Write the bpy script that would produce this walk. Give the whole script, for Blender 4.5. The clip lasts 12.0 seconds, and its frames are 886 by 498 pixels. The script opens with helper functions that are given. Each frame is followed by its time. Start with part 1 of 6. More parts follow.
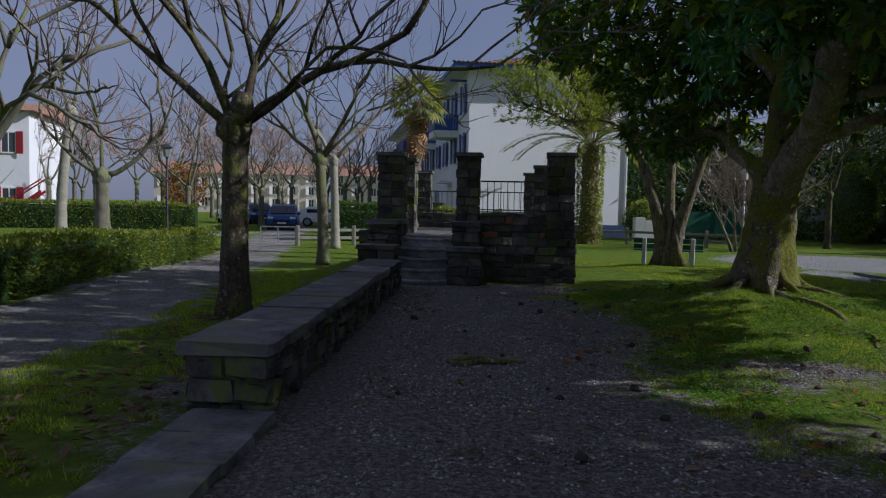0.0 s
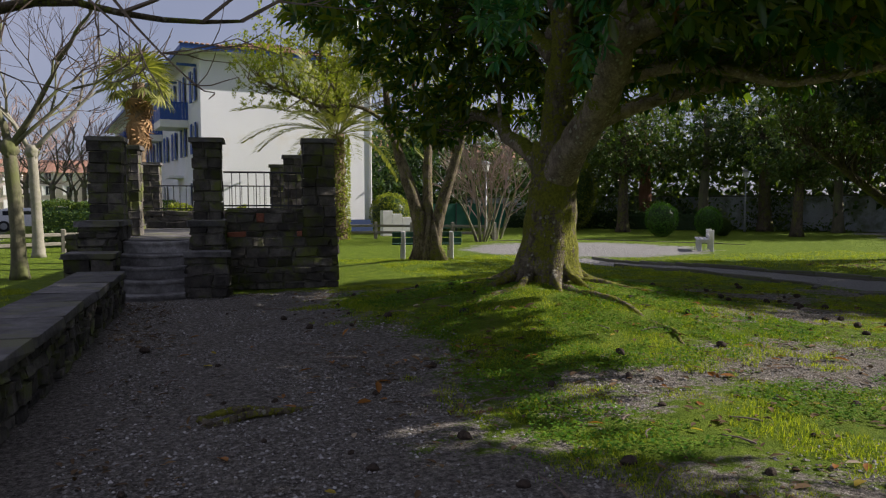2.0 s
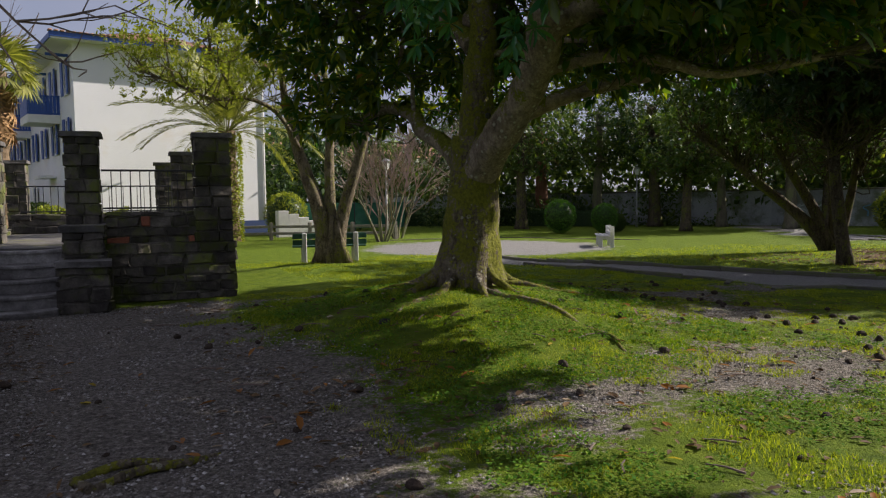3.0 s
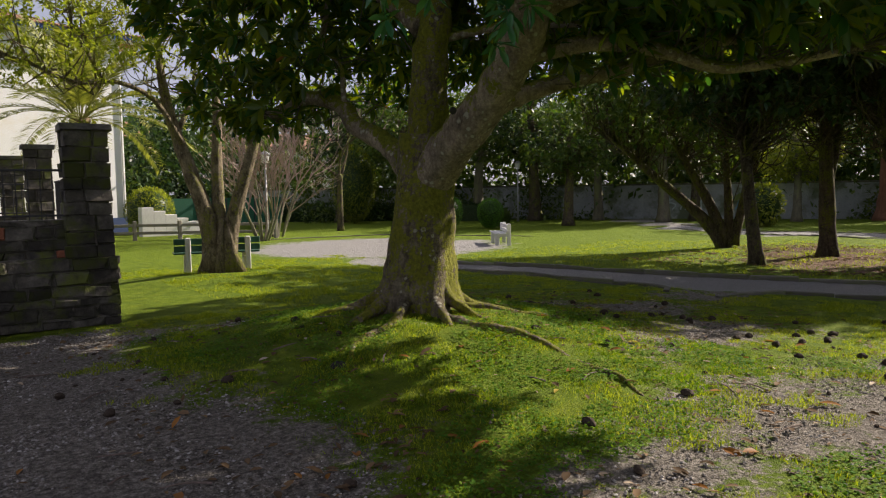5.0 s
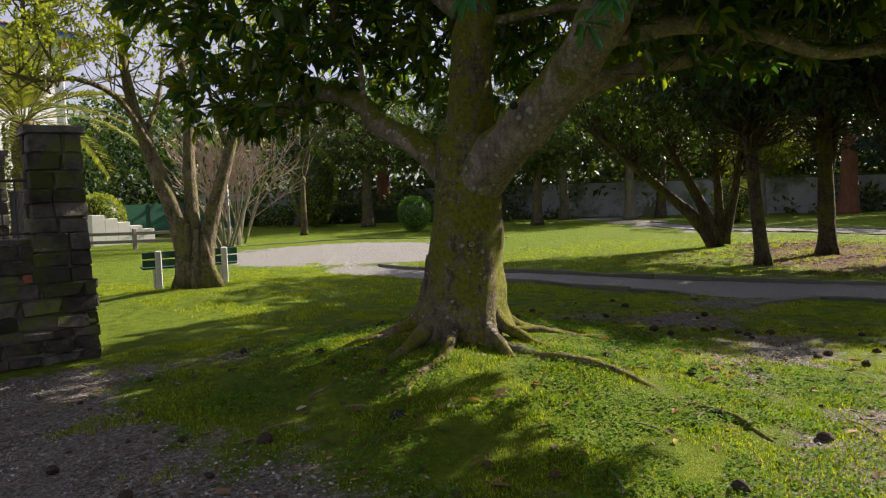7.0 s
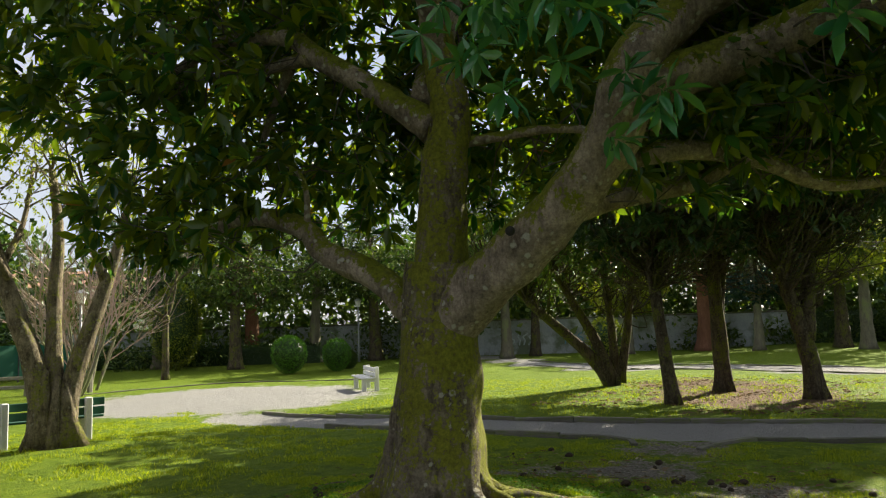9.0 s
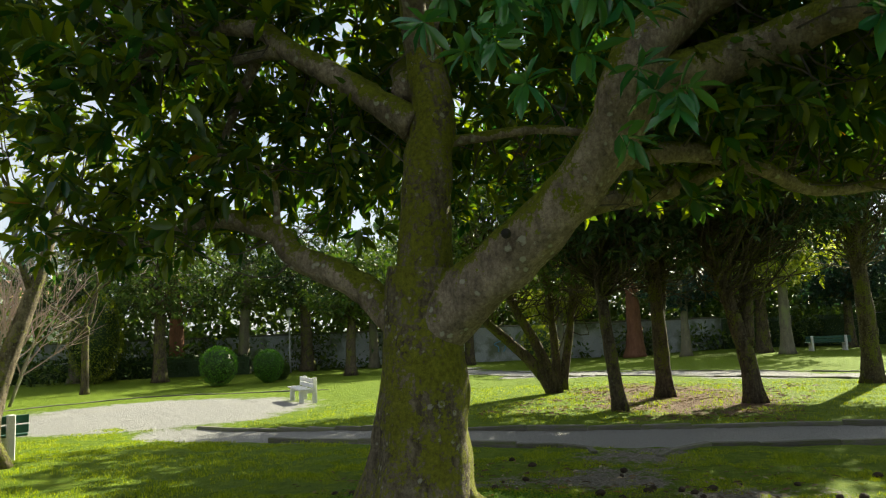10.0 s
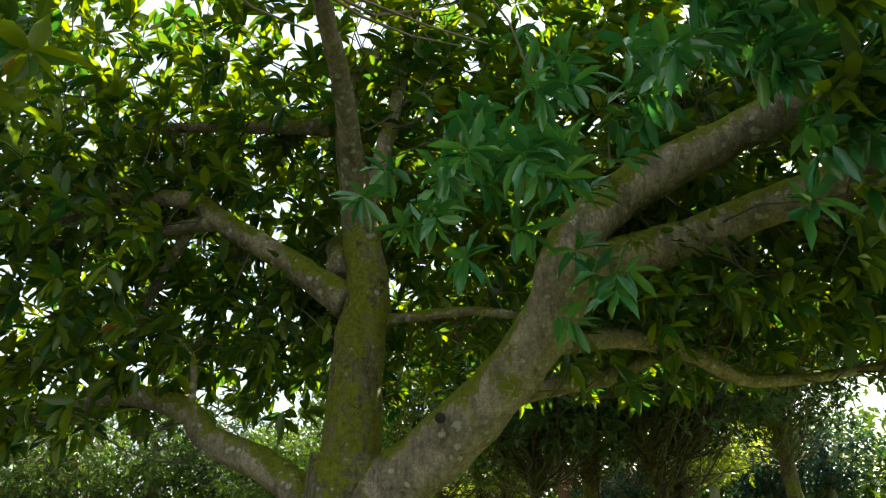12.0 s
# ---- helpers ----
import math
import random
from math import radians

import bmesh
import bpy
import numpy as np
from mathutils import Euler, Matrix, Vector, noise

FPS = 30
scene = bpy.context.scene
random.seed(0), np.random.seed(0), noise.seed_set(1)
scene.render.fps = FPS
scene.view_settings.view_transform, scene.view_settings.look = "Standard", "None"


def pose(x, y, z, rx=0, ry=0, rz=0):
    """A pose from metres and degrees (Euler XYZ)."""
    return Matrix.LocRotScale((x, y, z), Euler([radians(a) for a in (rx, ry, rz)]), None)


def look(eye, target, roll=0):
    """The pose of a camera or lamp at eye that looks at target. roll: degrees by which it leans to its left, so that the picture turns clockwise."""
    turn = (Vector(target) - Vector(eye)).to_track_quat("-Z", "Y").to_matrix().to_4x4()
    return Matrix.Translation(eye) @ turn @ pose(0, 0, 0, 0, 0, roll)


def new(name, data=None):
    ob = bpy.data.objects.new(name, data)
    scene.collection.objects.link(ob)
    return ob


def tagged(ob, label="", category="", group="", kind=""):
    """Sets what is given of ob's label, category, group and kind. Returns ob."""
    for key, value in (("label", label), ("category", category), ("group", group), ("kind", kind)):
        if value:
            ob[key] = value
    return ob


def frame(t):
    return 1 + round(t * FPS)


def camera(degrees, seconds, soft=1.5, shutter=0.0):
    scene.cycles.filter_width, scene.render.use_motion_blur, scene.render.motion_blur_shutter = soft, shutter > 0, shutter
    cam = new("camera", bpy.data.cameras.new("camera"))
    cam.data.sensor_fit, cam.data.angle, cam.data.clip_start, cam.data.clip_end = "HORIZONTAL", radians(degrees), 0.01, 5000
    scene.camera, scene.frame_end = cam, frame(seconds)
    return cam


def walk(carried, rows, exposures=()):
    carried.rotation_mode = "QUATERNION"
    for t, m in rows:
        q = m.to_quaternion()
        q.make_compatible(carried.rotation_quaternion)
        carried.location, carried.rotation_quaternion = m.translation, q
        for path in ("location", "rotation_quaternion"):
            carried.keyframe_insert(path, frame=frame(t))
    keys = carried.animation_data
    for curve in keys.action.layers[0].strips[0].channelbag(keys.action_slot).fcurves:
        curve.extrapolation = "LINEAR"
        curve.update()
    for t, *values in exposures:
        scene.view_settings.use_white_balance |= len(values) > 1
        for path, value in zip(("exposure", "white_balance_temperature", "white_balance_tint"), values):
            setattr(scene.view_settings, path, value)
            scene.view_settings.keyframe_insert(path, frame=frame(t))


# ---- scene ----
cam = camera(62.5, 12.0, 1.2)
PATH = [
    (0, (-0.179, -0.257, 1.431), (-0.137, 1.739, 1.313), 1.2),
    (0.5, (-0.32, 0.181, 1.393), (0.012, 2.15, 1.286), 1.0),
    (1, (-0.328, 0.575, 1.398), (0.211, 2.498, 1.286), 0.7),
    (1.5, (-0.241, 1.003, 1.406), (0.371, 2.904, 1.286), 0.3),
    (2, (-0.192, 1.473, 1.401), (0.535, 3.332, 1.277), -0.1),
    (2.5, (-0.137, 1.898, 1.393), (0.756, 3.684, 1.27), -0.2),
    (3, (-0.117, 2.269, 1.413), (0.868, 4.005, 1.283), -0.7),
    (3.5, (-0.143, 2.661, 1.419), (0.92, 4.351, 1.285), -1.0),
    (3.7, (-0.099, 2.841, 1.474), (1.005, 4.503, 1.336), -0.6),
    (5.3, (-0.149, 4.142, 1.617), (1.161, 5.645, 1.459), -1.0),
    (5.5, (-0.176, 4.276, 1.628), (1.15, 5.766, 1.471), -1.1),
    (6, (-0.155, 4.583, 1.695), (1.19, 6.055, 1.532), -1.4),
    (6.5, (-0.133, 4.903, 1.732), (1.227, 6.359, 1.565), -1.6),
    (7, (-0.11, 5.293, 1.706), (1.275, 6.727, 1.543), -1.7),
    (7.5, (0.074, 5.684, 1.739), (1.511, 7.071, 1.636), -2.0),
    (7.7, (0.143, 5.835, 1.735), (1.629, 7.173, 1.754), -2.0),
    (9.3, (-0.019, 6.751, 1.719), (1.647, 7.835, 1.935), -2.2),
    (9.5, (-0.009, 6.863, 1.712), (1.687, 7.9, 1.932), -2.3),
    (10, (-0.014, 7.106, 1.73), (1.725, 8.068, 1.952), -2.3),
    (10.5, (0.048, 7.165, 1.732), (1.834, 8.018, 2.02), -2.4),
    (11, (0.094, 7.198, 1.726), (1.853, 7.975, 2.277), -1.9),
    (11.5, (0.098, 7.228, 1.74), (1.825, 7.962, 2.432), -1.9),
    (12, (0.16, 7.216, 1.723), (1.882, 7.944, 2.433), -1.8),
]
EXPOSURES = [(0, -0.2, 5250, 17), (0.4, 0.5, 5900, 17), (2, 0.55, 6050, 17), (3.5, 0.7, 6350, 17), (5.5, 1.05, 6650, 17), (7.5, 1.25, 6600, 16), (9.5, 1.6, 6850, 0), (10.4, 1.75, 6850, -5), (11.0, 2.35, 7000, -8), (12, 2.45, 7100, -8)]
walk(cam, [(t, look(e, a, r)) for t, e, a, r in PATH], EXPOSURES)

# ---- light ----
SUN_EL, SUN_AZ = 32.0, 9.0  # height; degrees from +x towards -y
sun_dir = Vector((math.cos(radians(SUN_EL)) * math.cos(radians(SUN_AZ)), -math.cos(radians(SUN_EL)) * math.sin(radians(SUN_AZ)), math.sin(radians(SUN_EL))))
world = bpy.data.worlds.new("sky")
scene.world = world
world.use_nodes = True
wn, wl = world.node_tree.nodes, world.node_tree.links
sky = wn.new("ShaderNodeTexSky")
sky.sky_type, sky.sun_disc = "NISHITA", False
sky.sun_elevation = radians(SUN_EL)
sky.sun_rotation = math.atan2(sun_dir.x, sun_dir.y)
sky.air_density, sky.dust_density, sky.ozone_density = 1.0, 1.3, 3.0
wn["Background"].inputs["Strength"].default_value = 0.05
# thin high cloud over the blue
way = wn.new("ShaderNodeTexCoord")
cloud = wn.new("ShaderNodeTexNoise")
cloud.inputs["Scale"].default_value, cloud.inputs["Detail"].default_value = 2.2, 6.0
wl.new(way.outputs["Generated"], cloud.inputs["Vector"])
veil = wn.new("ShaderNodeMapRange")
for key, v in (("From Min", 0.3), ("From Max", 0.7), ("To Min", 0.45), ("To Max", 0.85)):
    veil.inputs[key].default_value = v
wl.new(cloud.outputs["Fac"], veil.inputs["Value"])
blend = wn.new("ShaderNodeMix")
blend.data_type = "RGBA"
blend.inputs[7].default_value = (6.0, 5.95, 6.9, 1)
wl.new(veil.outputs[0], blend.inputs[0])
wl.new(sky.outputs[0], blend.inputs[6])
wl.new(blend.outputs[2], wn["Background"].inputs["Color"])
sun = new("sun", bpy.data.lights.new("sun", "SUN"))
sun.data.energy, sun.data.angle, sun.data.color = 5.0, radians(0.6), (1.0, 0.91, 0.76)
sun.matrix_world = look(sun_dir * 80, (0, 0, 0))

# ---- materials ----
MATS = {}


def nodes_of(name):
    m = bpy.data.materials.new(name)
    m.use_nodes = True
    nt = m.node_tree
    return m, nt, nt.nodes["Principled BSDF"], nt.nodes["Material Output"]


def noise_node(nt, scale, detail=5.0, rough=0.6, coord="Object", stretch=(1, 1, 1)):
    tc = nt.nodes.new("ShaderNodeTexCoord") if coord != "World" else nt.nodes.new("ShaderNodeNewGeometry")
    mp = nt.nodes.new("ShaderNodeMapping")
    mp.inputs["Scale"].default_value = stretch
    nt.links.new(tc.outputs["Position" if coord == "World" else coord], mp.inputs["Vector"])
    n = nt.nodes.new("ShaderNodeTexNoise")
    n.inputs["Scale"].default_value, n.inputs["Detail"].default_value, n.inputs["Roughness"].default_value = scale, detail, rough
    nt.links.new(mp.outputs[0], n.inputs["Vector"])
    return n.outputs["Fac"]


def ramp(nt, fac, stops):
    r = nt.nodes.new("ShaderNodeValToRGB")
    while len(r.color_ramp.elements) < len(stops):
        r.color_ramp.elements.new(0.5)
    for e, (p, c) in zip(r.color_ramp.elements, stops):
        e.position, e.color = p, (*c, 1)
    nt.links.new(fac, r.inputs[0])
    return r.outputs[0]


def mix(nt, fac, a, b, mode="MIX"):
    m = nt.nodes.new("ShaderNodeMix")
    m.data_type, m.blend_type = "RGBA", mode
    for sock, v in ((m.inputs[0], fac), (m.inputs[6], a), (m.inputs[7], b)):
        if isinstance(v, (int, float)):
            sock.default_value = v
        elif isinstance(v, tuple):
            sock.default_value = (*v, 1)
        else:
            nt.links.new(v, sock)
    return m.outputs[2]


def maths(nt, op, a, b=0.0, clamp=False):
    m = nt.nodes.new("ShaderNodeMath")
    m.operation, m.use_clamp = op, clamp
    for sock, v in zip(m.inputs, (a, b)):
        if isinstance(v, (int, float)):
            sock.default_value = v
        else:
            nt.links.new(v, sock)
    return m.outputs[0]


def bump(nt, bsdf, fac, strength, distance):
    b = nt.nodes.new("ShaderNodeBump")
    b.inputs["Strength"].default_value, b.inputs["Distance"].default_value = strength, distance
    nt.links.new(fac, b.inputs["Height"])
    nt.links.new(b.outputs[0], bsdf.inputs["Normal"])


def surface(name, a, b, scale=6.0, rough=0.8, relief=0.3, depth=0.01, grain=60.0, extra=None, amount=0.5, metal=0.0, vary=0.0, coord="Object", stretch=(1, 1, 1), spec=0.3):
    """Two tones at a coarse scale, a fine grain over them, and a third colour in patches."""
    m, nt, bs, _ = nodes_of(name)
    big = noise_node(nt, scale, 6, 0.62, coord, stretch)
    fine = noise_node(nt, grain, 4, 0.7, coord, stretch)
    col = ramp(nt, big, [(0.3, a), (0.7, b)])
    shade = ramp(nt, fine, [(0.25, (0.62, 0.62, 0.62)), (0.75, (1.25, 1.25, 1.25))])
    col = mix(nt, 0.8, col, shade, "MULTIPLY")
    if extra:
        patch = noise_node(nt, scale * 0.45 + 0.3, 7, 0.65, coord, stretch)
        mask = ramp(nt, patch, [(0.62 - 0.25 * amount, (0, 0, 0)), (0.72 - 0.2 * amount, (1, 1, 1))])
        col = mix(nt, mask, col, extra)
    if vary:
        info = nt.nodes.new("ShaderNodeObjectInfo")
        v = ramp(nt, info.outputs["Random"], [(0.0, (1 - vary,) * 3), (1.0, (1 + vary,) * 3)])
        col = mix(nt, 1.0, col, v, "MULTIPLY")
    nt.links.new(col, bs.inputs["Base Color"])
    bs.inputs["Roughness"].default_value, bs.inputs["Metallic"].default_value = rough, metal
    bs.inputs["Specular IOR Level"].default_value = spec
    if relief:
        h = maths(nt, "ADD", maths(nt, "MULTIPLY", big, 1.0), maths(nt, "MULTIPLY", fine, 0.35))
        bump(nt, bs, h, relief, depth)
    MATS[name] = m
    return m


def leafy(name, top, tip, back=0.45, rough=0.45, shine=0.4, upper=1.0, lit=(1.6, 1.7, 0.55)):
    """A leaf: coloured by island, glossy above, letting light through."""
    m, nt, bs, out = nodes_of(name)
    geo = nt.nodes.new("ShaderNodeNewGeometry")
    col = ramp(nt, geo.outputs["Random Per Island"], [(0.0, top), (0.55, tuple(0.5 * (p + q) for p, q in zip(top, tip))), (0.92, tip), (1.0, tuple(min(1, 1.3 * c) for c in tip))])
    nt.links.new(mix(nt, 1.0, col, (upper,) * 3, "MULTIPLY"), bs.inputs["Base Color"])
    bs.inputs["Roughness"].default_value, bs.inputs["Specular IOR Level"].default_value = rough, shine
    tr = nt.nodes.new("ShaderNodeBsdfTranslucent")
    nt.links.new(mix(nt, 1.0, col, lit, "MULTIPLY"), tr.inputs["Color"])
    ms = nt.nodes.new("ShaderNodeMixShader")
    ms.inputs[0].default_value = back
    nt.links.new(bs.outputs[0], ms.inputs[1])
    nt.links.new(tr.outputs[0], ms.inputs[2])
    nt.links.new(ms.outputs[0], out.inputs["Surface"])
    MATS[name] = m
    return m


def plain(name, c, rough=0.5, metal=0.0, spec=0.5):
    return surface(name, tuple(0.88 * v for v in c), c, 8, rough, 0.08, 0.003, 90, metal=metal, spec=spec)


surface("stone", (0.026, 0.024, 0.022), (0.14, 0.127, 0.108), 5.5, 0.92, 0.9, 0.03, 32, extra=(0.09, 0.105, 0.025), amount=0.5, vary=0.5, coord="World")
# lighter copy of the slab stone: light caught by the treads, put into the colour
surface("step_stone_lit", (0.085, 0.08, 0.077), (0.3, 0.29, 0.28), 4, 0.85, 0.7, 0.02, 30, vary=0.3, coord="World")
surface("stone_slab", (0.045, 0.043, 0.042), (0.17, 0.163, 0.158), 4, 0.85, 0.7, 0.02, 30, extra=(0.12, 0.12, 0.07), amount=0.45, vary=0.3, coord="World")
surface("brick", (0.25, 0.085, 0.05), (0.36, 0.14, 0.08), 7, 0.9, 0.6, 0.012, 50, vary=0.2)
surface("mortar", (0.1, 0.09, 0.078), (0.2, 0.182, 0.155), 9, 0.95, 0.7, 0.02, 60, extra=(0.07, 0.085, 0.035), amount=0.5)
surface("kerb", (0.1, 0.095, 0.08), (0.2, 0.19, 0.165), 3, 0.92, 0.5, 0.01, 45, extra=(0.1, 0.12, 0.04), amount=0.5, vary=0.2)


def bark(name, dark, light, moss, mossy=0.5, lichen=(0.45, 0.44, 0.36), spots=0.3, crack=0.6, upper=0.0):
    """Bark: mottled tones, upright cracks, moss in clumps, pale lichen spots."""
    m, nt, bs, _ = nodes_of(name)
    tone = noise_node(nt, 4.0, 7, 0.7)
    fine = noise_node(nt, 38.0, 5, 0.75)
    rift = noise_node(nt, 16.0, 6, 0.7, "Object", (1, 1, 0.28))
    clump = noise_node(nt, 3.0, 8, 0.7, "Object", (1, 1, 0.6))
    face = nt.nodes.new("ShaderNodeNewGeometry")
    parts = nt.nodes.new("ShaderNodeSeparateXYZ")
    nt.links.new(face.outputs["Normal"], parts.inputs[0])
    tuft = noise_node(nt, 26.0, 4, 0.7)
    col = ramp(nt, tone, [(0.3, dark), (0.68, light)])
    col = mix(nt, crack, col, ramp(nt, rift, [(0.36, (0.3, 0.28, 0.26)), (0.55, (1.15, 1.15, 1.15))]), "MULTIPLY")
    col = mix(nt, 0.9, col, ramp(nt, fine, [(0.3, (0.5, 0.48, 0.46)), (0.7, (1.4, 1.4, 1.38))]), "MULTIPLY")
    vor = nt.nodes.new("ShaderNodeTexVoronoi")
    tc = nt.nodes.new("ShaderNodeTexCoord")
    nt.links.new(tc.outputs["Object"], vor.inputs["Vector"])
    vor.inputs["Scale"].default_value = 13.0
    spot = maths(nt, "ADD", vor.outputs["Distance"], maths(nt, "MULTIPLY", maths(nt, "SUBTRACT", tone, 0.5), 1.6))
    col = mix(nt, maths(nt, "MULTIPLY", ramp(nt, spot, [(0.12, (1, 1, 1)), (0.22, (0, 0, 0))]), spots), col, lichen)
    cover = maths(nt, "ADD", clump, maths(nt, "MULTIPLY", maths(nt, "SUBTRACT", tuft, 0.5), 0.55))
    cover = maths(nt, "ADD", cover, maths(nt, "MULTIPLY", parts.outputs[2], upper))
    edge = 0.66 - 0.25 * mossy
    wet = ramp(nt, tuft, [(0.3, tuple(0.45 * c for c in moss)), (0.7, tuple(1.35 * c for c in moss))])
    col = mix(nt, ramp(nt, cover, [(edge, (0, 0, 0)), (edge + 0.045, (1, 1, 1))]), col, wet)
    nt.links.new(col, bs.inputs["Base Color"])
    bs.inputs["Roughness"].default_value, bs.inputs["Specular IOR Level"].default_value = 0.9, 0.2
    high = maths(nt, "ADD", maths(nt, "MULTIPLY", rift, 1.2), maths(nt, "ADD", maths(nt, "MULTIPLY", fine, 0.5), maths(nt, "MULTIPLY", cover, 0.8)))
    bump(nt, bs, high, 1.0, 0.035)
    MATS[name] = m


bark("bark_moss", (0.06, 0.05, 0.034), (0.23, 0.195, 0.14), (0.16, 0.165, 0.018), 0.78, spots=0.6, crack=0.75)
bark("bark_old", (0.055, 0.046, 0.032), (0.16, 0.132, 0.09), (0.12, 0.13, 0.025), 0.5, crack=0.75)
bark("bark_limb", (0.12, 0.095, 0.072), (0.4, 0.33, 0.26), (0.15, 0.165, 0.014), 0.5, spots=0.75, crack=0.5, upper=0.22)
bark("bark_smooth", (0.08, 0.068, 0.045), (0.26, 0.215, 0.15), (0.17, 0.17, 0.04), 0.5, crack=0.85)
bark("bark_dark", (0.035, 0.028, 0.02), (0.12, 0.098, 0.068), (0.1, 0.11, 0.02), 0.55, spots=0.1, crack=0.8)
surface("bark_grey", (0.1, 0.09, 0.065), (0.2, 0.185, 0.13), 5, 0.92, 0.6, 0.015, 40, extra=(0.16, 0.18, 0.08), amount=0.5, stretch=(1, 1, 0.4))
surface("bark_pale", (0.22, 0.21, 0.16), (0.36, 0.34, 0.27), 4, 0.85, 0.4, 0.01, 40, extra=(0.22, 0.22, 0.14), amount=0.4)
surface("bark_red", (0.16, 0.075, 0.045), (0.27, 0.13, 0.08), 6, 0.95, 0.9, 0.03, 30, stretch=(1, 1, 0.3))
surface("twig", (0.12, 0.09, 0.075), (0.22, 0.17, 0.14), 5, 0.9, 0.2, 0.004, 40)
surface("twig_dark", (0.05, 0.042, 0.032), (0.11, 0.095, 0.07), 5, 0.9, 0.2, 0.004, 40)
surface("twig_pink", (0.28, 0.2, 0.17), (0.4, 0.3, 0.25), 5, 0.9, 0.2, 0.004, 40)
surface("palm_trunk", (0.14, 0.1, 0.06), (0.27, 0.2, 0.13), 14, 0.95, 0.9, 0.03, 50, stretch=(1, 1, 2.5))
surface("palm_dead", (0.25, 0.14, 0.06), (0.42, 0.27, 0.13), 6, 0.9, 0.3, 0.01, 50)
surface("plaster", (0.72, 0.735, 0.76), (0.8, 0.81, 0.83), 0.5, 0.9, 0.15, 0.004, 30, extra=(0.7, 0.68, 0.64), amount=0.2)
surface("plaster_old", (0.3, 0.325, 0.345), (0.46, 0.49, 0.52), 0.8, 0.95, 0.2, 0.004, 20, extra=(0.16, 0.19, 0.13), amount=0.55)
plain("blue_paint", (0.025, 0.085, 0.34), 0.5)
plain("blue_dark", (0.03, 0.06, 0.17), 0.6)
plain("red_paint", (0.4, 0.03, 0.035), 0.5)
plain("white_paint", (0.78, 0.78, 0.76), 0.6)
plain("green_paint", (0.012, 0.07, 0.04), 0.5)
plain("green_screen", (0.01, 0.1, 0.055), 0.8)
plain("concrete_white", (0.66, 0.66, 0.65), 0.9)
plain("iron", (0.045, 0.045, 0.05), 0.6, 0.3)
plain("lamp_grey", (0.3, 0.31, 0.31), 0.5, 0.3)
plain("lamp_glass", (0.75, 0.75, 0.72), 0.3)
plain("car_blue", (0.02, 0.07, 0.24), 0.22, 0.4, 0.6)
plain("car_white", (0.75, 0.76, 0.78), 0.25)
plain("rubber", (0.02, 0.02, 0.022), 0.85)
plain("car_glass", (0.02, 0.025, 0.03), 0.06, 0.0, 0.7)
plain("pane", (0.05, 0.06, 0.07), 0.1, 0.0, 0.7)
plain("steel", (0.5, 0.5, 0.52), 0.35, 0.9)
# near-black colour for the shade within holes that are not cut out
plain("hole_shade", (0.02, 0.018, 0.015), 0.9)
plain("graffiti", (0.55, 0.62, 0.66), 0.9)
plain("graffiti_blue", (0.16, 0.34, 0.5), 0.9)
surface("wood_fence", (0.18, 0.165, 0.13), (0.3, 0.28, 0.23), 5, 0.9, 0.4, 0.008, 40, stretch=(0.3, 0.3, 1))
surface("roof_tile", (0.26, 0.13, 0.085), (0.4, 0.24, 0.17), 3, 0.9, 0.5, 0.02, 20)
surface("plaster_warm", (0.6, 0.52, 0.45), (0.72, 0.64, 0.58), 0.5, 0.9, 0.1, 0.004, 10)
leafy("leaf_magnolia", (0.02, 0.085, 0.035), (0.14, 0.18, 0.014), 0.42, 0.24, 0.5, 0.85, (2.0, 1.9, 0.4))
# glossier magnolia leaf; sky light on the near leaves is put into its colour
leafy("leaf_skylit", (0.03, 0.15, 0.075), (0.1, 0.25, 0.07), 0.25, 0.17, 0.7)
leafy("leaf_rust", (0.22, 0.09, 0.02), (0.3, 0.13, 0.03), 0.3, 0.55, 0.2)
leafy("leaf_light", (0.12, 0.16, 0.02), (0.28, 0.3, 0.045), 0.45, 0.5, 0.3)
leafy("leaf_mid", (0.035, 0.08, 0.018), (0.11, 0.15, 0.026), 0.28, 0.5, 0.3)
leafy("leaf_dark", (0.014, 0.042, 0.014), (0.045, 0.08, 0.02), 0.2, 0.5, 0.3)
leafy("leaf_blue", (0.012, 0.036, 0.036), (0.03, 0.065, 0.06), 0.3, 0.5, 0.3)
leafy("leaf_hedge", (0.08, 0.12, 0.014), (0.22, 0.24, 0.03), 0.4, 0.5, 0.3)
leafy("leaf_palm", (0.1, 0.12, 0.035), (0.3, 0.3, 0.09), 0.3, 0.45, 0.4)
leafy("leaf_litter", (0.07, 0.045, 0.025), (0.17, 0.11, 0.06), 0.15, 0.75, 0.15)
leafy("leaf_yellow", (0.3, 0.22, 0.03), (0.4, 0.32, 0.05), 0.35, 0.6, 0.2)
leafy("grass_blade", (0.1, 0.16, 0.01), (0.33, 0.36, 0.025), 0.45, 0.55, 0.25)
leafy("moss_blade", (0.07, 0.15, 0.008), (0.21, 0.27, 0.016), 0.4, 0.6, 0.2)


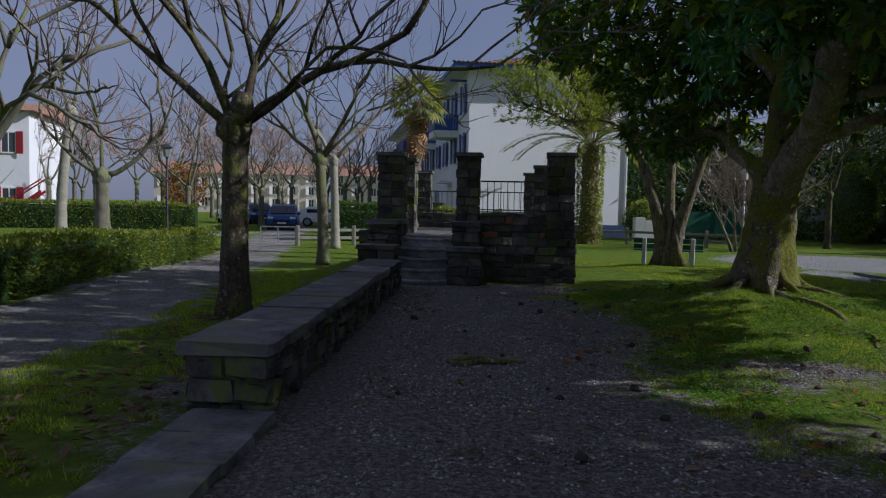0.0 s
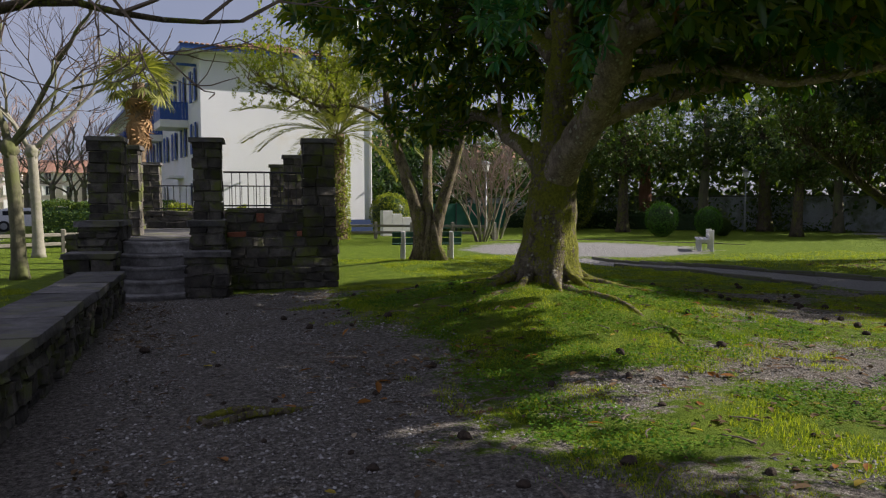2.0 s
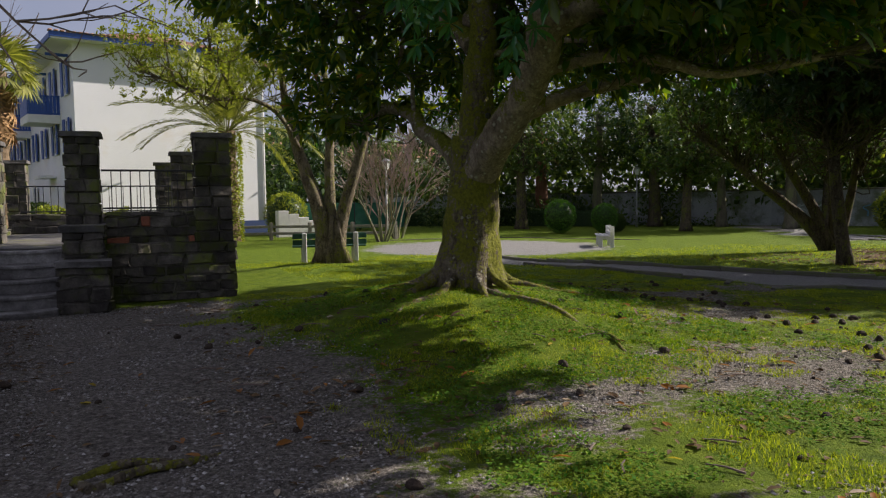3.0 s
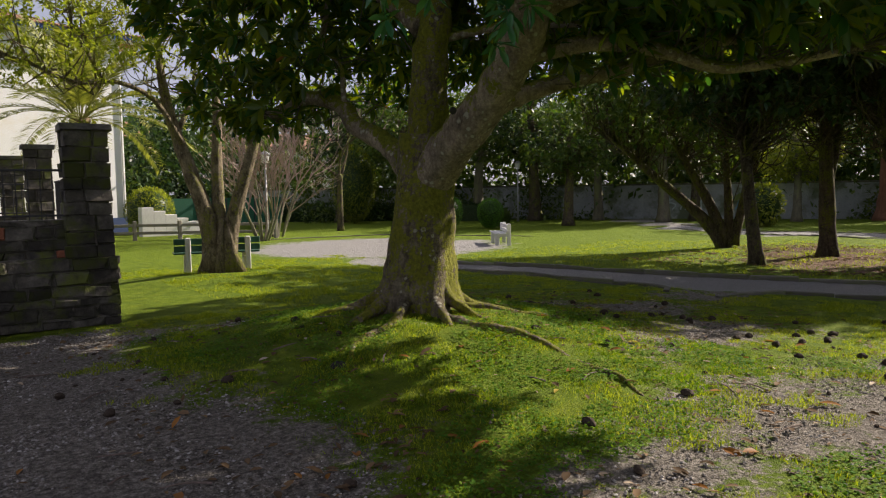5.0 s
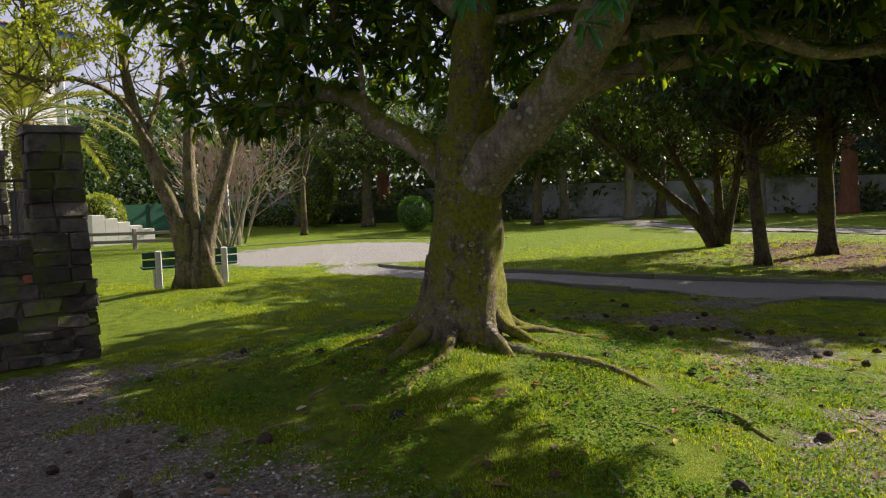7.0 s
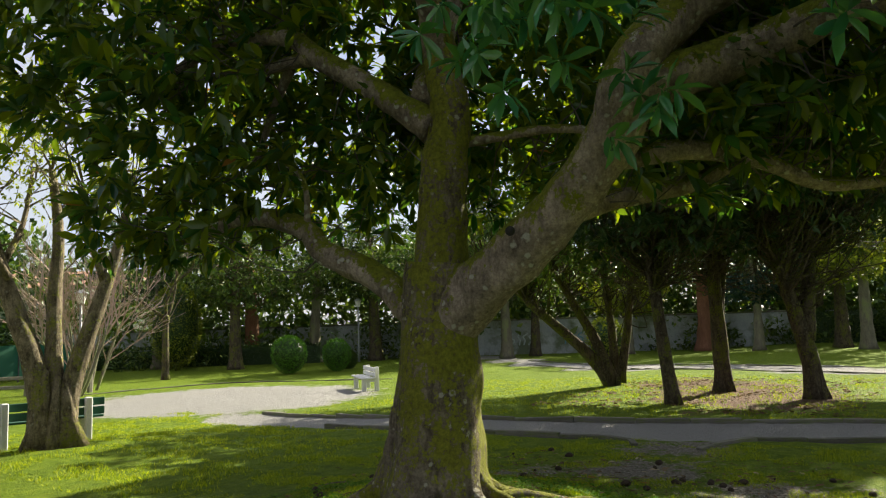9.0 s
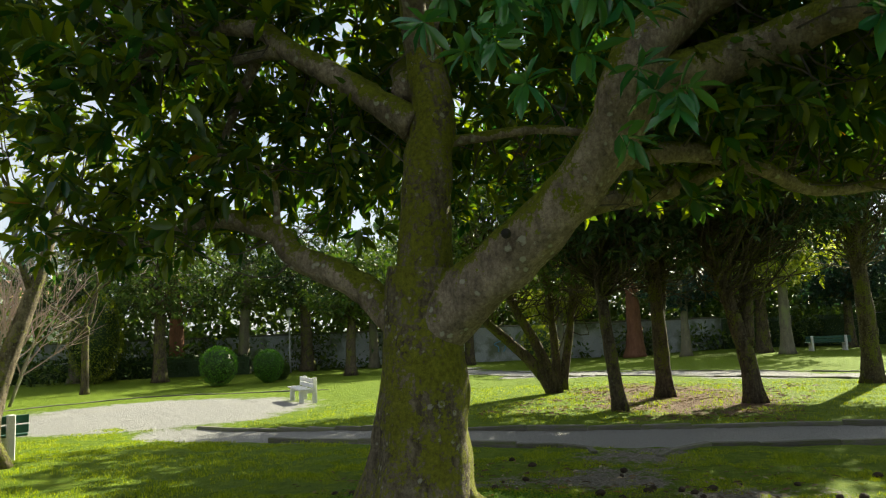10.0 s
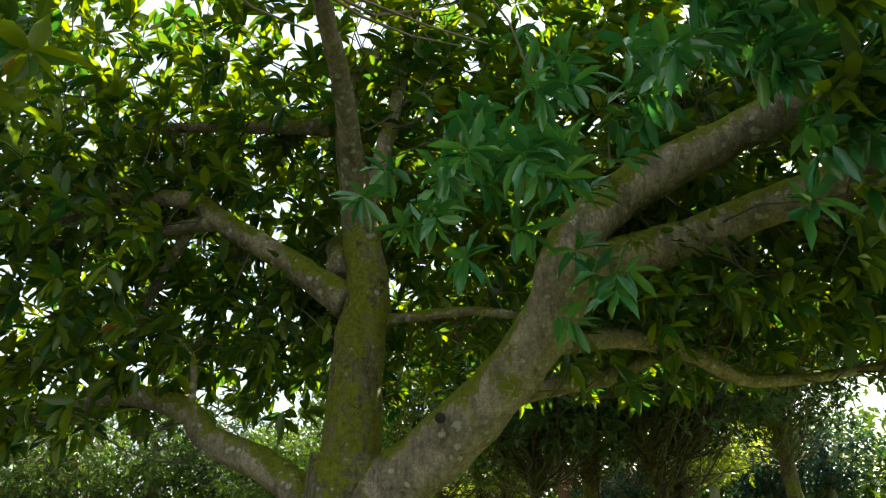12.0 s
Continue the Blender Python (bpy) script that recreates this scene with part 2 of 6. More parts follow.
def ground_material():
    m, nt, bs, _ = nodes_of("ground")
    soil = nt.nodes.new("ShaderNodeAttribute")
    soil.attribute_name = "soil"
    gravel = nt.nodes.new("ShaderNodeAttribute")
    gravel.attribute_name = "gravel"
    litter = nt.nodes.new("ShaderNodeAttribute")
    litter.attribute_name = "litter"
    n1 = noise_node(nt, 0.7, 8, 0.68)
    n2 = noise_node(nt, 5.0, 6, 0.7)
    n3 = noise_node(nt, 70.0, 4, 0.75)
    n4 = noise_node(nt, 22.0, 5, 0.7)
    n5 = noise_node(nt, 34.0, 3, 0.8)
    grass = ramp(nt, n2, [(0.28, (0.06, 0.105, 0.007)), (0.5, (0.125, 0.19, 0.011)), (0.75, (0.2, 0.255, 0.02))])
    grass = mix(nt, 0.75, grass, ramp(nt, n3, [(0.25, (0.45, 0.5, 0.4)), (0.75, (1.35, 1.3, 1.2))]), "MULTIPLY")
    bare = ramp(nt, n4, [(0.3, (0.085, 0.077, 0.068)), (0.52, (0.215, 0.198, 0.178)), (0.75, (0.42, 0.395, 0.36))])
    bare = mix(nt, 0.8, bare, ramp(nt, n5, [(0.35, (0.4, 0.39, 0.37)), (0.65, (1.5, 1.5, 1.48))]), "MULTIPLY")
    bare = mix(nt, 0.85, bare, ramp(nt, n3, [(0.3, (0.45, 0.44, 0.42)), (0.7, (1.4, 1.38, 1.35))]), "MULTIPLY")
    grit = ramp(nt, n3, [(0.3, (0.14, 0.137, 0.13)), (0.5, (0.27, 0.265, 0.255)), (0.75, (0.4, 0.395, 0.385))])
    leaves = ramp(nt, n4, [(0.35, (0.07, 0.04, 0.025)), (0.6, (0.19, 0.12, 0.08))])
    jag = maths(nt, "ADD", maths(nt, "MULTIPLY", maths(nt, "SUBTRACT", n1, 0.5), 1.5), maths(nt, "MULTIPLY", maths(nt, "SUBTRACT", n2, 0.5), 1.1))
    jag = maths(nt, "ADD", jag, maths(nt, "MULTIPLY", maths(nt, "SUBTRACT", n4, 0.5), 0.5))

    def mask(attr):
        return ramp(nt, maths(nt, "ADD", attr.outputs["Fac"], jag), [(0.42, (0, 0, 0)), (0.58, (1, 1, 1))])

    col = mix(nt, mask(soil), grass, bare)
    col = mix(nt, mask(litter), col, leaves)
    edge = maths(nt, "ADD", gravel.outputs["Fac"], maths(nt, "MULTIPLY", jag, 0.8))
    col = mix(nt, ramp(nt, edge, [(0.4, (0, 0, 0)), (0.6, (1, 1, 1))]), col, grit)
    nt.links.new(col, bs.inputs["Base Color"])
    bs.inputs["Roughness"].default_value, bs.inputs["Specular IOR Level"].default_value = 0.95, 0.15
    bump(nt, bs, maths(nt, "ADD", n3, maths(nt, "MULTIPLY", n5, 1.6)), 1.0, 0.03)
    MATS["ground"] = m


ground_material()

leafy("leaf_autumn", (0.2, 0.1, 0.03), (0.38, 0.2, 0.06), 0.35, 0.7, 0.2)
surface("bark_lime", (0.09, 0.085, 0.05), (0.2, 0.19, 0.115), 5, 0.92, 0.6, 0.015, 40, extra=(0.13, 0.145, 0.05), amount=0.6, stretch=(1, 1, 0.4))

# ---- kit ----
rng = np.random.default_rng(7)


def part(name, bm, material, parent=None, label="", smooth=False):
    """Links a bmesh (or a mesh) as one object under a thing or a part."""
    if isinstance(bm, bmesh.types.BMesh):
        me = bpy.data.meshes.new(name)
        bmesh.ops.recalc_face_normals(bm, faces=bm.faces)
        bm.to_mesh(me)
        bm.free()
    else:
        me = bm
    if material and not me.materials:
        me.materials.append(MATS[material])
    if smooth:
        me.polygons.foreach_set("use_smooth", [True] * len(me.polygons))
    ob = new(name, me)
    if parent:
        ob.parent = parent
    if label:
        ob["label"] = label
    return ob


def empty(name, m, label, category, group="", kind=""):
    ob = new(name)
    ob.matrix_world = m if isinstance(m, Matrix) else pose(*m)
    return tagged(ob, label, category, group, kind)


def box(bm, lo, hi, bevel=0.0, rz=0.0):
    """A box between two corners, bevelled, added to bm."""
    made = bmesh.ops.create_cube(bm, size=1.0)["verts"]
    c = [(a + b) / 2 for a, b in zip(lo, hi)]
    for v in made:
        v.co = Vector(v.co[i] * (hi[i] - lo[i]) for i in range(3))
    if bevel:
        edges = list({e for v in made for e in v.link_edges})
        made = list({v for f in bmesh.ops.bevel(bm, geom=edges, offset=bevel, segments=1, affect="EDGES")["faces"] for v in f.verts} | {v for v in made if v.is_valid})
    bmesh.ops.transform(bm, matrix=pose(*c, 0, 0, rz), verts=made)
    return made


def boxed(lo, hi, bevel=0.0):
    bm = bmesh.new()
    box(bm, lo, hi, bevel)
    return bm


def spline(points, step=0.2):
    """Catmull-Rom through the points, at about that step."""
    p = [Vector(q) for q in points]
    p = [2 * p[0] - p[1], *p, 2 * p[-1] - p[-2]]
    out = []
    for a, b, c, d in zip(p, p[1:], p[2:], p[3:]):
        n = max(1, int((c - b).length / step))
        for i in range(n):
            t = i / n
            out.append(0.5 * (2 * b + (c - a) * t + (2 * a - 5 * b + 4 * c - d) * t * t + (3 * b - 3 * c + d - a) * t**3))
    return out + [p[-2]]


def tube(bm, pts, r0, r1, sides=8, lump=0.0, flare=0.0, power=1.0, lobes=0):
    """A tapered, slightly lumpy limb along points."""
    pts = [Vector(p) for p in pts]
    n, last, side = len(pts), None, None
    for i, p in enumerate(pts):
        ahead = (pts[min(i + 1, n - 1)] - pts[max(i - 1, 0)]).normalized()
        if side is None:
            side = ahead.orthogonal().normalized()
        side = (side - ahead * side.dot(ahead)).normalized()
        up = ahead.cross(side)
        t = i / max(1, n - 1)
        r = r0 + (r1 - r0) * t**power
        ring = []
        for k in range(sides):
            a = 2 * math.pi * k / sides
            d = side * math.cos(a) + up * math.sin(a)
            q = p + d * r
            w = 1 + (lump * noise.noise(q * (1.1 / max(r0, 0.06))) if lump else 0)
            if flare:
                w += flare * math.exp(-((p - pts[0]).length) / (1.3 * r0)) * (1 + (0.45 * math.cos(lobes * a + 0.6) if lobes else 0))
            ring.append(bm.verts.new(p + d * r * w))
        if last:
            for k in range(sides):
                bm.faces.new((last[k], last[(k + 1) % sides], ring[(k + 1) % sides], ring[k]))
        else:
            bm.faces.new(ring[::-1])
        last = ring
    bm.faces.new(last)


LEAF = np.array([(0, 0, 0), (0.28, -0.4, 0.05), (0.66, -0.44, 0.03), (1, 0, -0.12), (0.66, 0.44, 0.03), (0.28, 0.4, 0.05), (0.5, 0, -0.03)])
LEAF_F = np.array([(0, 1, 6), (1, 2, 6), (2, 3, 6), (3, 4, 6), (4, 5, 6), (5, 0, 6)])
CARD = np.array([(0, 0, 0), (0.45, -0.5, 0.08), (0.45, 0.5, 0.08), (1, 0, 0)])
CARD_F = np.array([(0, 1, 2), (1, 3, 2)])
BLADE = np.array([(0, -0.5, 0), (0, 0.5, 0), (1, 0, 0.0)])
BLADE_F = np.array([(0, 1, 2)])


def scatter(name, where, ahead, length, width, shape=LEAF, faces=LEAF_F, seed=1, material=None, roll=1.2):
    """One mesh of many leaves: where they start, the way they point, how long and wide."""
    r = np.random.default_rng(seed)
    where, ahead = np.asarray(where, float), np.asarray(ahead, float)
    n = len(where)
    ahead /= np.linalg.norm(ahead, axis=1, keepdims=True) + 1e-9
    upish = np.tile([0, 0, 1.0], (n, 1)) + r.normal(0, 0.35 * roll, (n, 3))
    side = np.cross(upish, ahead)
    side /= np.linalg.norm(side, axis=1, keepdims=True) + 1e-9
    up = np.cross(ahead, side)
    L, W = np.broadcast_to(length, n)[:, None, None], np.broadcast_to(width, n)[:, None, None]
    v = where[:, None] + ahead[:, None] * shape[None, :, :1] * L + side[:, None] * shape[None, :, 1:2] * W + up[:, None] * shape[None, :, 2:] * L
    f = (np.arange(n)[:, None, None] * len(shape) + faces[None]).reshape(-1, 3)
    me = bpy.data.meshes.new(name)
    me.vertices.add(n * len(shape))
    me.vertices.foreach_set("co", v.ravel())
    me.loops.add(f.size)
    me.loops.foreach_set("vertex_index", f.ravel().astype(np.int32))
    me.polygons.add(len(f))
    me.polygons.foreach_set("loop_start", np.arange(0, f.size, 3, dtype=np.int32))
    me.update(calc_edges=True)
    me.validate()
    if material:
        me.materials.append(MATS[material])
    return me


def smooth_step(a, b, v):
    s = np.clip((v - a) / (b - a), 0, 1)
    return s * s * (3 - 2 * s)


def height(x, y):
    """The ground: level near by, falling a little beyond, with the mound of the magnolia and a rise under the bench tree."""
    x, y = np.asarray(x, float), np.asarray(y, float)
    z = -0.25 * smooth_step(13, 20, y)
    z = z + 0.42 * np.exp(-(((x - 4.6) ** 2 + (y - 9.9) ** 2) / 2.05**2))
    z = z + 0.25 * np.exp(-(((x - 5.9) / 2.8) ** 2 + ((y - 18.2) / 2.0) ** 2))
    return z


def on(x, y, dz=0.0):
    return (x, y, float(height(x, y)) + dz)


def near_line(x, y, pts):
    """The distance of places from a polyline."""
    best = np.full(np.shape(x), 1e9)
    for (ax, ay), (bx, by) in zip(pts, pts[1:]):
        dx, dy = bx - ax, by - ay
        t = np.clip(((x - ax) * dx + (y - ay) * dy) / (dx * dx + dy * dy), 0, 1)
        best = np.minimum(best, np.hypot(x - ax - t * dx, y - ay - t * dy))
    return best


BARE = ((5.6, 6.0, 3.3, 1.5, 0.58), (7.0, 8.2, 1.8, 0.9, 0.62), (8.2, 9.6, 1.5, 1.1, 0.6), (3.3, 6.0, 1.6, 0.9, 0.64), (3.0, 4.0, 2.2, 1.0, 0.5), (9.6, 9.8, 0.9, 1.0, 0.7), (2.9, 12.0, 1.5, 0.8, 0.5), (7.2, 10.6, 1.4, 0.6, 0.5), (-1.95, 6.0, 0.5, 3.5, 0.5))


def soil_at(x, y):
    """How bare the ground is, 0 to 1: trodden soil by the wall, worn patches beside the mound."""
    edge = 1.92 + 0.45 * np.sin(y * 0.9 + 0.5) + 0.9 * smooth_step(9.5, 12.5, y) + 0.55 * smooth_step(5.6, 4.0, y)
    s = smooth_step(1.3, -1.2, x - edge) * smooth_step(-1.9, -0.9, x) * smooth_step(13.6, 12.6, y)
    for cx, cy, rx, ry, k in BARE:
        s = np.maximum(s, k * np.exp(-((((x - cx) / rx) ** 2 + ((y - cy) / ry) ** 2) ** 1.3)))
    return np.maximum(s, 0.3 * np.exp(-(((x - 6.0) / 5) ** 2 + ((y - 6.5) / 5) ** 2)))

# ---- ground ----
PATH_MID = [(14.2, 2.0), (12.4, 7.6), (11.5, 10.2), (11.0, 12.0), (10.9, 14.5), (11.1, 17.5), (11.3, 20.0)]
PATH_FAR = [(22.5, 0.0), (24.2, 7.2), (24.6, 9.7), (26.0, 14.8), (31.3, 23.6), (36, 29)]
ROAD_LEFT = [(-4.4, -6.0), (-4.5, 6.0), (-4.5, 10.0), (-5.4, 16.0), (-6.1, 24.0), (-7.3, 34.0), (-11.0, 60.0)]


def spread(lo, hi, near_lo, near_hi, fine):
    out = list(np.arange(near_lo, near_hi + 1e-6, fine))
    step, v = fine, near_hi
    while v < hi:
        step *= 1.16
        v += step
        out.append(v)
    step, v = fine, near_lo
    while v > lo:
        step *= 1.16
        v -= step
        out.insert(0, v)
    return np.array(out)


def build_ground():
    xs, ys = spread(-900, 900, -7, 14, 0.14), spread(-300, 1500, 0.5, 20, 0.14)
    X, Y = np.meshgrid(xs, ys)
    rough = np.array([[noise.noise((x * 1.7, y * 1.7, 0)) * 0.022 + noise.noise((x * 6, y * 6, 3)) * 0.008 for x in xs] for y in ys])
    Z = height(X, Y) + rough * (np.hypot(X, Y) < 60)
    soil = soil_at(X, Y)
    gravel = np.maximum(smooth_step(1.25, 0.75, near_line(X, Y, PATH_MID)), smooth_step(1.4, 0.9, near_line(X, Y, PATH_FAR)))
    gravel = np.maximum(gravel, 0.85 * smooth_step(1.25, 0.6, np.hypot((X - 14.2) / 4.9, (Y - 24.4) / 4.8)))
    gravel = np.maximum(gravel, smooth_step(1.8, 1.0, near_line(X, Y, ROAD_LEFT)) * 0.47)
    soil = np.maximum(soil, smooth_step(1.9, 0.6, near_line(X, Y, ROAD_LEFT)) * 0.75)
    gravel = np.maximum(gravel, smooth_step(1.6, 1.2, near_line(X, Y, [(-30, 21), (-15.5, 25.5), (-10.5, 40)])) * 0.9)
    litter = 0.95 * np.exp(-(((X - 16.9) / 3.2) ** 2 + ((Y - 10.3) / 2.2) ** 2)) + 0.55 * np.exp(-(((X - 19.5) / 2.2) ** 2 + ((Y - 12.6) / 1.5) ** 2))
    Z -= 0.05 * smooth_step(1.15, 0.95, near_line(X, Y, PATH_MID))
    n, k = len(xs), len(ys)
    i = np.arange(n * k).reshape(k, n)
    quads = np.stack([i[:-1, :-1], i[:-1, 1:], i[1:, 1:], i[1:, :-1]], -1).reshape(-1, 4)
    me = bpy.data.meshes.new("ground")
    me.from_pydata(np.stack([X, Y, Z], -1).reshape(-1, 3).tolist(), [], quads.tolist())
    for name, values in (("soil", soil), ("gravel", gravel), ("litter", litter)):
        me.attributes.new(name, "FLOAT", "POINT").data.foreach_set("value", values.ravel().astype(np.float32))
    ob = part("ground", me, "ground", smooth=True)
    tagged(ob, "park ground of short grass, trodden soil and grey gravel", "ground", kind="structure")


build_ground()


def kerb_line(pts, label, high=0.06, wide=0.09, long=0.8):
    """Edging stones end to end along a line, each a part."""
    path = spline([(*p, 0) for p in pts], long)
    thing = empty("kerb", on(*pts[0]), label, "kerb", "path kerbs", "structure")
    inv = thing.matrix_world.inverted()
    base = bpy.data.meshes.get("kerb_stone") or part_mesh("kerb_stone", boxed((-0.5, -0.5, -0.5), (0.5, 0.5, 0.5), 0.06), "kerb")
    for a, b in zip(path, path[1:]):
        c, d = (a + b) / 2, b - a
        ob = new("kerb_stone", base)
        ob.parent = thing
        z = float(height(c.x, c.y)) + rng.uniform(-0.012, 0.012) - 0.025
        ob.matrix_basis = inv @ Matrix.LocRotScale((c.x, c.y, z), Euler((rng.normal(0, 0.02), rng.normal(0, 0.02), math.atan2(d.y, d.x))), (d.length - 0.012, wide, high * 2))
    return thing


def part_mesh(name, bm, material):
    me = bpy.data.meshes.new(name)
    bm.to_mesh(me)
    bm.free()
    me.materials.append(MATS[material])
    return me


kerb_line([(12.1, 20.4), (11.8, 15.6), (11.75, 13.3), (12.2, 11.2), (12.75, 9.6), (13.3, 8.2), (13.9, 6.2), (15.4, 1.6)], "weathered grey concrete kerb along the grass by the gravel path")
kerb_line([(10.2, 16.5), (10.1, 12.7), (10.3, 11.0), (10.1, 10.5), (9.75, 10.3)], "weathered grey concrete kerb ending in a curve at a gap")
kerb_line([(9.75, 9.45), (10.15, 9.4), (10.9, 9.0), (11.5, 7.4), (12.6, 4.0), (13.3, 1.5)], "low concrete kerb stone edging along the gravel path")
kerb_line([(21.2, 0.5), (22.9, 7.3), (23.6, 9.7), (24.7, 14.5), (29.9, 22.9)], "far concrete kerb along the second gravel path")
kerb_line([(23.9, 0.5), (25.5, 7.3), (26.0, 9.9), (27.5, 15.3), (32.9, 24.4)], "outer concrete kerb along the second gravel path")
kerb_line([(13.4, 30.7), (16.0, 30.3), (18.4, 29.4), (20.2, 26.4), (21.5, 24.0)], "low kerb round the gravel square before the lawn")
kerb_line([(-5.55, 2.0), (-5.65, 8.0), (-5.75, 11.5), (-6.5, 18.3), (-6.75, 23.1), (-7.6, 29.0)], "mossy kerb along the sandy path below a clipped hedge", 0.045)

# ---- stonework ----
def stone_mesh(name, seed, material, rough=0.1, bevel=0.09):
    r = random.Random(seed)
    bm = boxed((-0.5, -0.5, -0.5), (0.5, 0.5, 0.5), bevel)
    for v in bm.verts:
        v.co += Vector((r.uniform(-rough, rough), r.uniform(-rough, rough), r.uniform(-rough, rough)))
    return part_mesh(name, bm, material)


STONES = [stone_mesh("rough_stone", s, "stone") for s in range(6)]
SQUARED = [stone_mesh("squared_stone", 60 + s, "stone", 0.05, 0.045) for s in range(5)]
BRICKS = [stone_mesh("old_brick", 20 + s, "brick", 0.03) for s in range(2)]
SLABS = [stone_mesh("cap_stone", 40 + s, "stone_slab", 0.03, 0.035) for s in range(5)]


def piece(name, meshes, parent, lo, hi, turn=1.5):
    ob = new(name, meshes[int(rng.integers(len(meshes)))])
    ob.parent = parent
    c = [(a + b) / 2 for a, b in zip(lo, hi)]
    ob.matrix_basis = Matrix.LocRotScale(c, Euler([radians(rng.normal(0, turn)) for _ in range(3)]), [b - a for a, b in zip(lo, hi)])
    return ob


def coursed(parent, x0, x1, z0, z1, y, out, course, length, deep=0.14, axis=0, bricks=0.0, gap=0.015, name="stone"):
    """Stones laid in courses on an upright face at y, that look the way out (+1 or -1)."""
    z = z0
    while z < z1 - 0.03:
        h = min(course * rng.uniform(0.65, 1.45), z1 - z)
        if z1 - z - h < 0.05:
            h = z1 - z
        x = x0
        while x < x1 - 0.02:
            w = min(length * rng.uniform(0.6, 1.5), x1 - x)
            if x1 - x - w < 0.09:
                w = x1 - x
            proud = rng.uniform(-0.022, 0.03)
            a, b = y - out * deep, y + out * proud
            lo_y, hi_y = min(a, b), max(a, b)
            red = rng.random() < bricks
            lo, hi = (x + gap / 2, lo_y, z + gap / 2), (x + w - gap / 2, hi_y, z + h - gap / 2)
            if axis:
                lo, hi = (lo_y, lo[0], lo[2]), (hi_y, hi[0], hi[2])
            piece("brick" if red else name, BRICKS if red else STONES, parent, lo, hi, 3.2)
            x += w
        z += h


def pier(name, m, w, d, z0, z1, label, course=0.165, batter=0.0):
    """A square pier of coursed stone with a cap slab."""
    ob = empty(name, m, label, "stone pier", "piers of the terrace")
    part("core", boxed((0.03, 0.03, z0), (w - 0.03, d - 0.03, z1 - 0.06), 0.01), "mortar", ob)
    z = z0
    while z < z1 - 0.1:
        h = min(course * rng.uniform(0.85, 1.2), z1 - 0.07 - z)
        if z1 - 0.07 - z - h < 0.06:
            h = z1 - 0.07 - z
        s = w * rng.uniform(0.35, 0.65)
        e = batter * (1 - (z - z0) / (z1 - z0))
        for lo, hi in (((-e, -e), (s, d * 0.5)), ((s, -e), (w + e, d * 0.62)), ((-e, d * 0.5), (w - s, d)), ((w - s, d * 0.62), (w + e, d))):
            p = rng.uniform(-0.008, 0.014)
            piece("stone", SQUARED, ob, (lo[0] - p + 0.006, lo[1] - p + 0.006, z + 0.006), (hi[0] + p - 0.006, hi[1] + p - 0.006, z + h - 0.006), 0.6)
        z += h
    piece("cap_slab", SLABS, ob, (-0.035, -0.035, z1 - 0.075), (w + 0.035, d + 0.035, z1), 0.4)
    return ob


S = pose(0.79, 13.82, 0, 0, 0, -8)  # corner of the pier on the stair's far side; x along the front, y inwards


def at_s(u, v, z=0.0):
    return S @ Matrix.Translation((u, v, z))


# piers and the tiered cheeks of the stair
pier("stone_pier", at_s(-0.45, 0.0), 0.45, 0.5, 1.1, 2.47, "dark square rubble-stone gate pier with a flat cap")
pier("stone_pier", at_s(-2.02, 0.12), 0.5, 0.5, 1.1, 2.47, "dark square rubble-stone gate pier beside the steps")
pier("stone_pier", at_s(1.3, -0.05), 0.52, 0.5, 0.85, 2.48, "square corner pier of dark rubble stone above a parapet", batter=0.02)
pier("stone_pier", at_s(1.07, 4.0), 0.42, 0.42, 0.82, 2.47, "far rubble-stone pier at the terrace's side")
pier("stone_pier", at_s(0.78, 8.0), 0.45, 0.42, 0.82, 2.47, "rear rubble-stone pier at the terrace's corner")
pier("stone_pier", at_s(-1.87, 1.9), 0.32, 0.42, 0.82, 2.47, "inner rubble-stone pier behind the gate pier")
pier("stone_pier", at_s(-2.4, 7.6), 0.42, 0.42, 0.82, 2.47, "rear rubble-stone pier near the fan palm")


def block(name, u0, u1, v0, v1, z0, z1, label, cap=0.0, course=0.15, bricks=0.0, length=0.3, group=""):
    """A block of masonry with stones on the sides that show, and cap slabs."""
    ob = empty(name, S, label, "stone wall", group, "structure")
    top = z1 - cap
    part("core", boxed((u0 + 0.04, v0 + 0.04, z0), (u1 - 0.04, v1, top), 0.0), "mortar", ob)
    coursed(ob, u0, u1, z0, top, v0, -1, course, length, bricks=bricks)
    coursed(ob, v0 + 0.02, v1, z0, top, u0, -1, course, length, axis=1)
    coursed(ob, v0 + 0.02, v1, z0, top, u1, 1, course, length, axis=1)
    if cap:
        x = u0 - 0.03
        while x < u1:
            w = min(rng.uniform(0.45, 0.75), u1 + 0.03 - x)
            if u1 + 0.03 - x - w < 0.15:
                w = u1 + 0.03 - x
            piece("cap_stone", SLABS, ob, (x + 0.004, v0 - 0.03, top), (x + w - 0.004, v1 + 0.02, z1), 0.4)
            x += w
    return ob


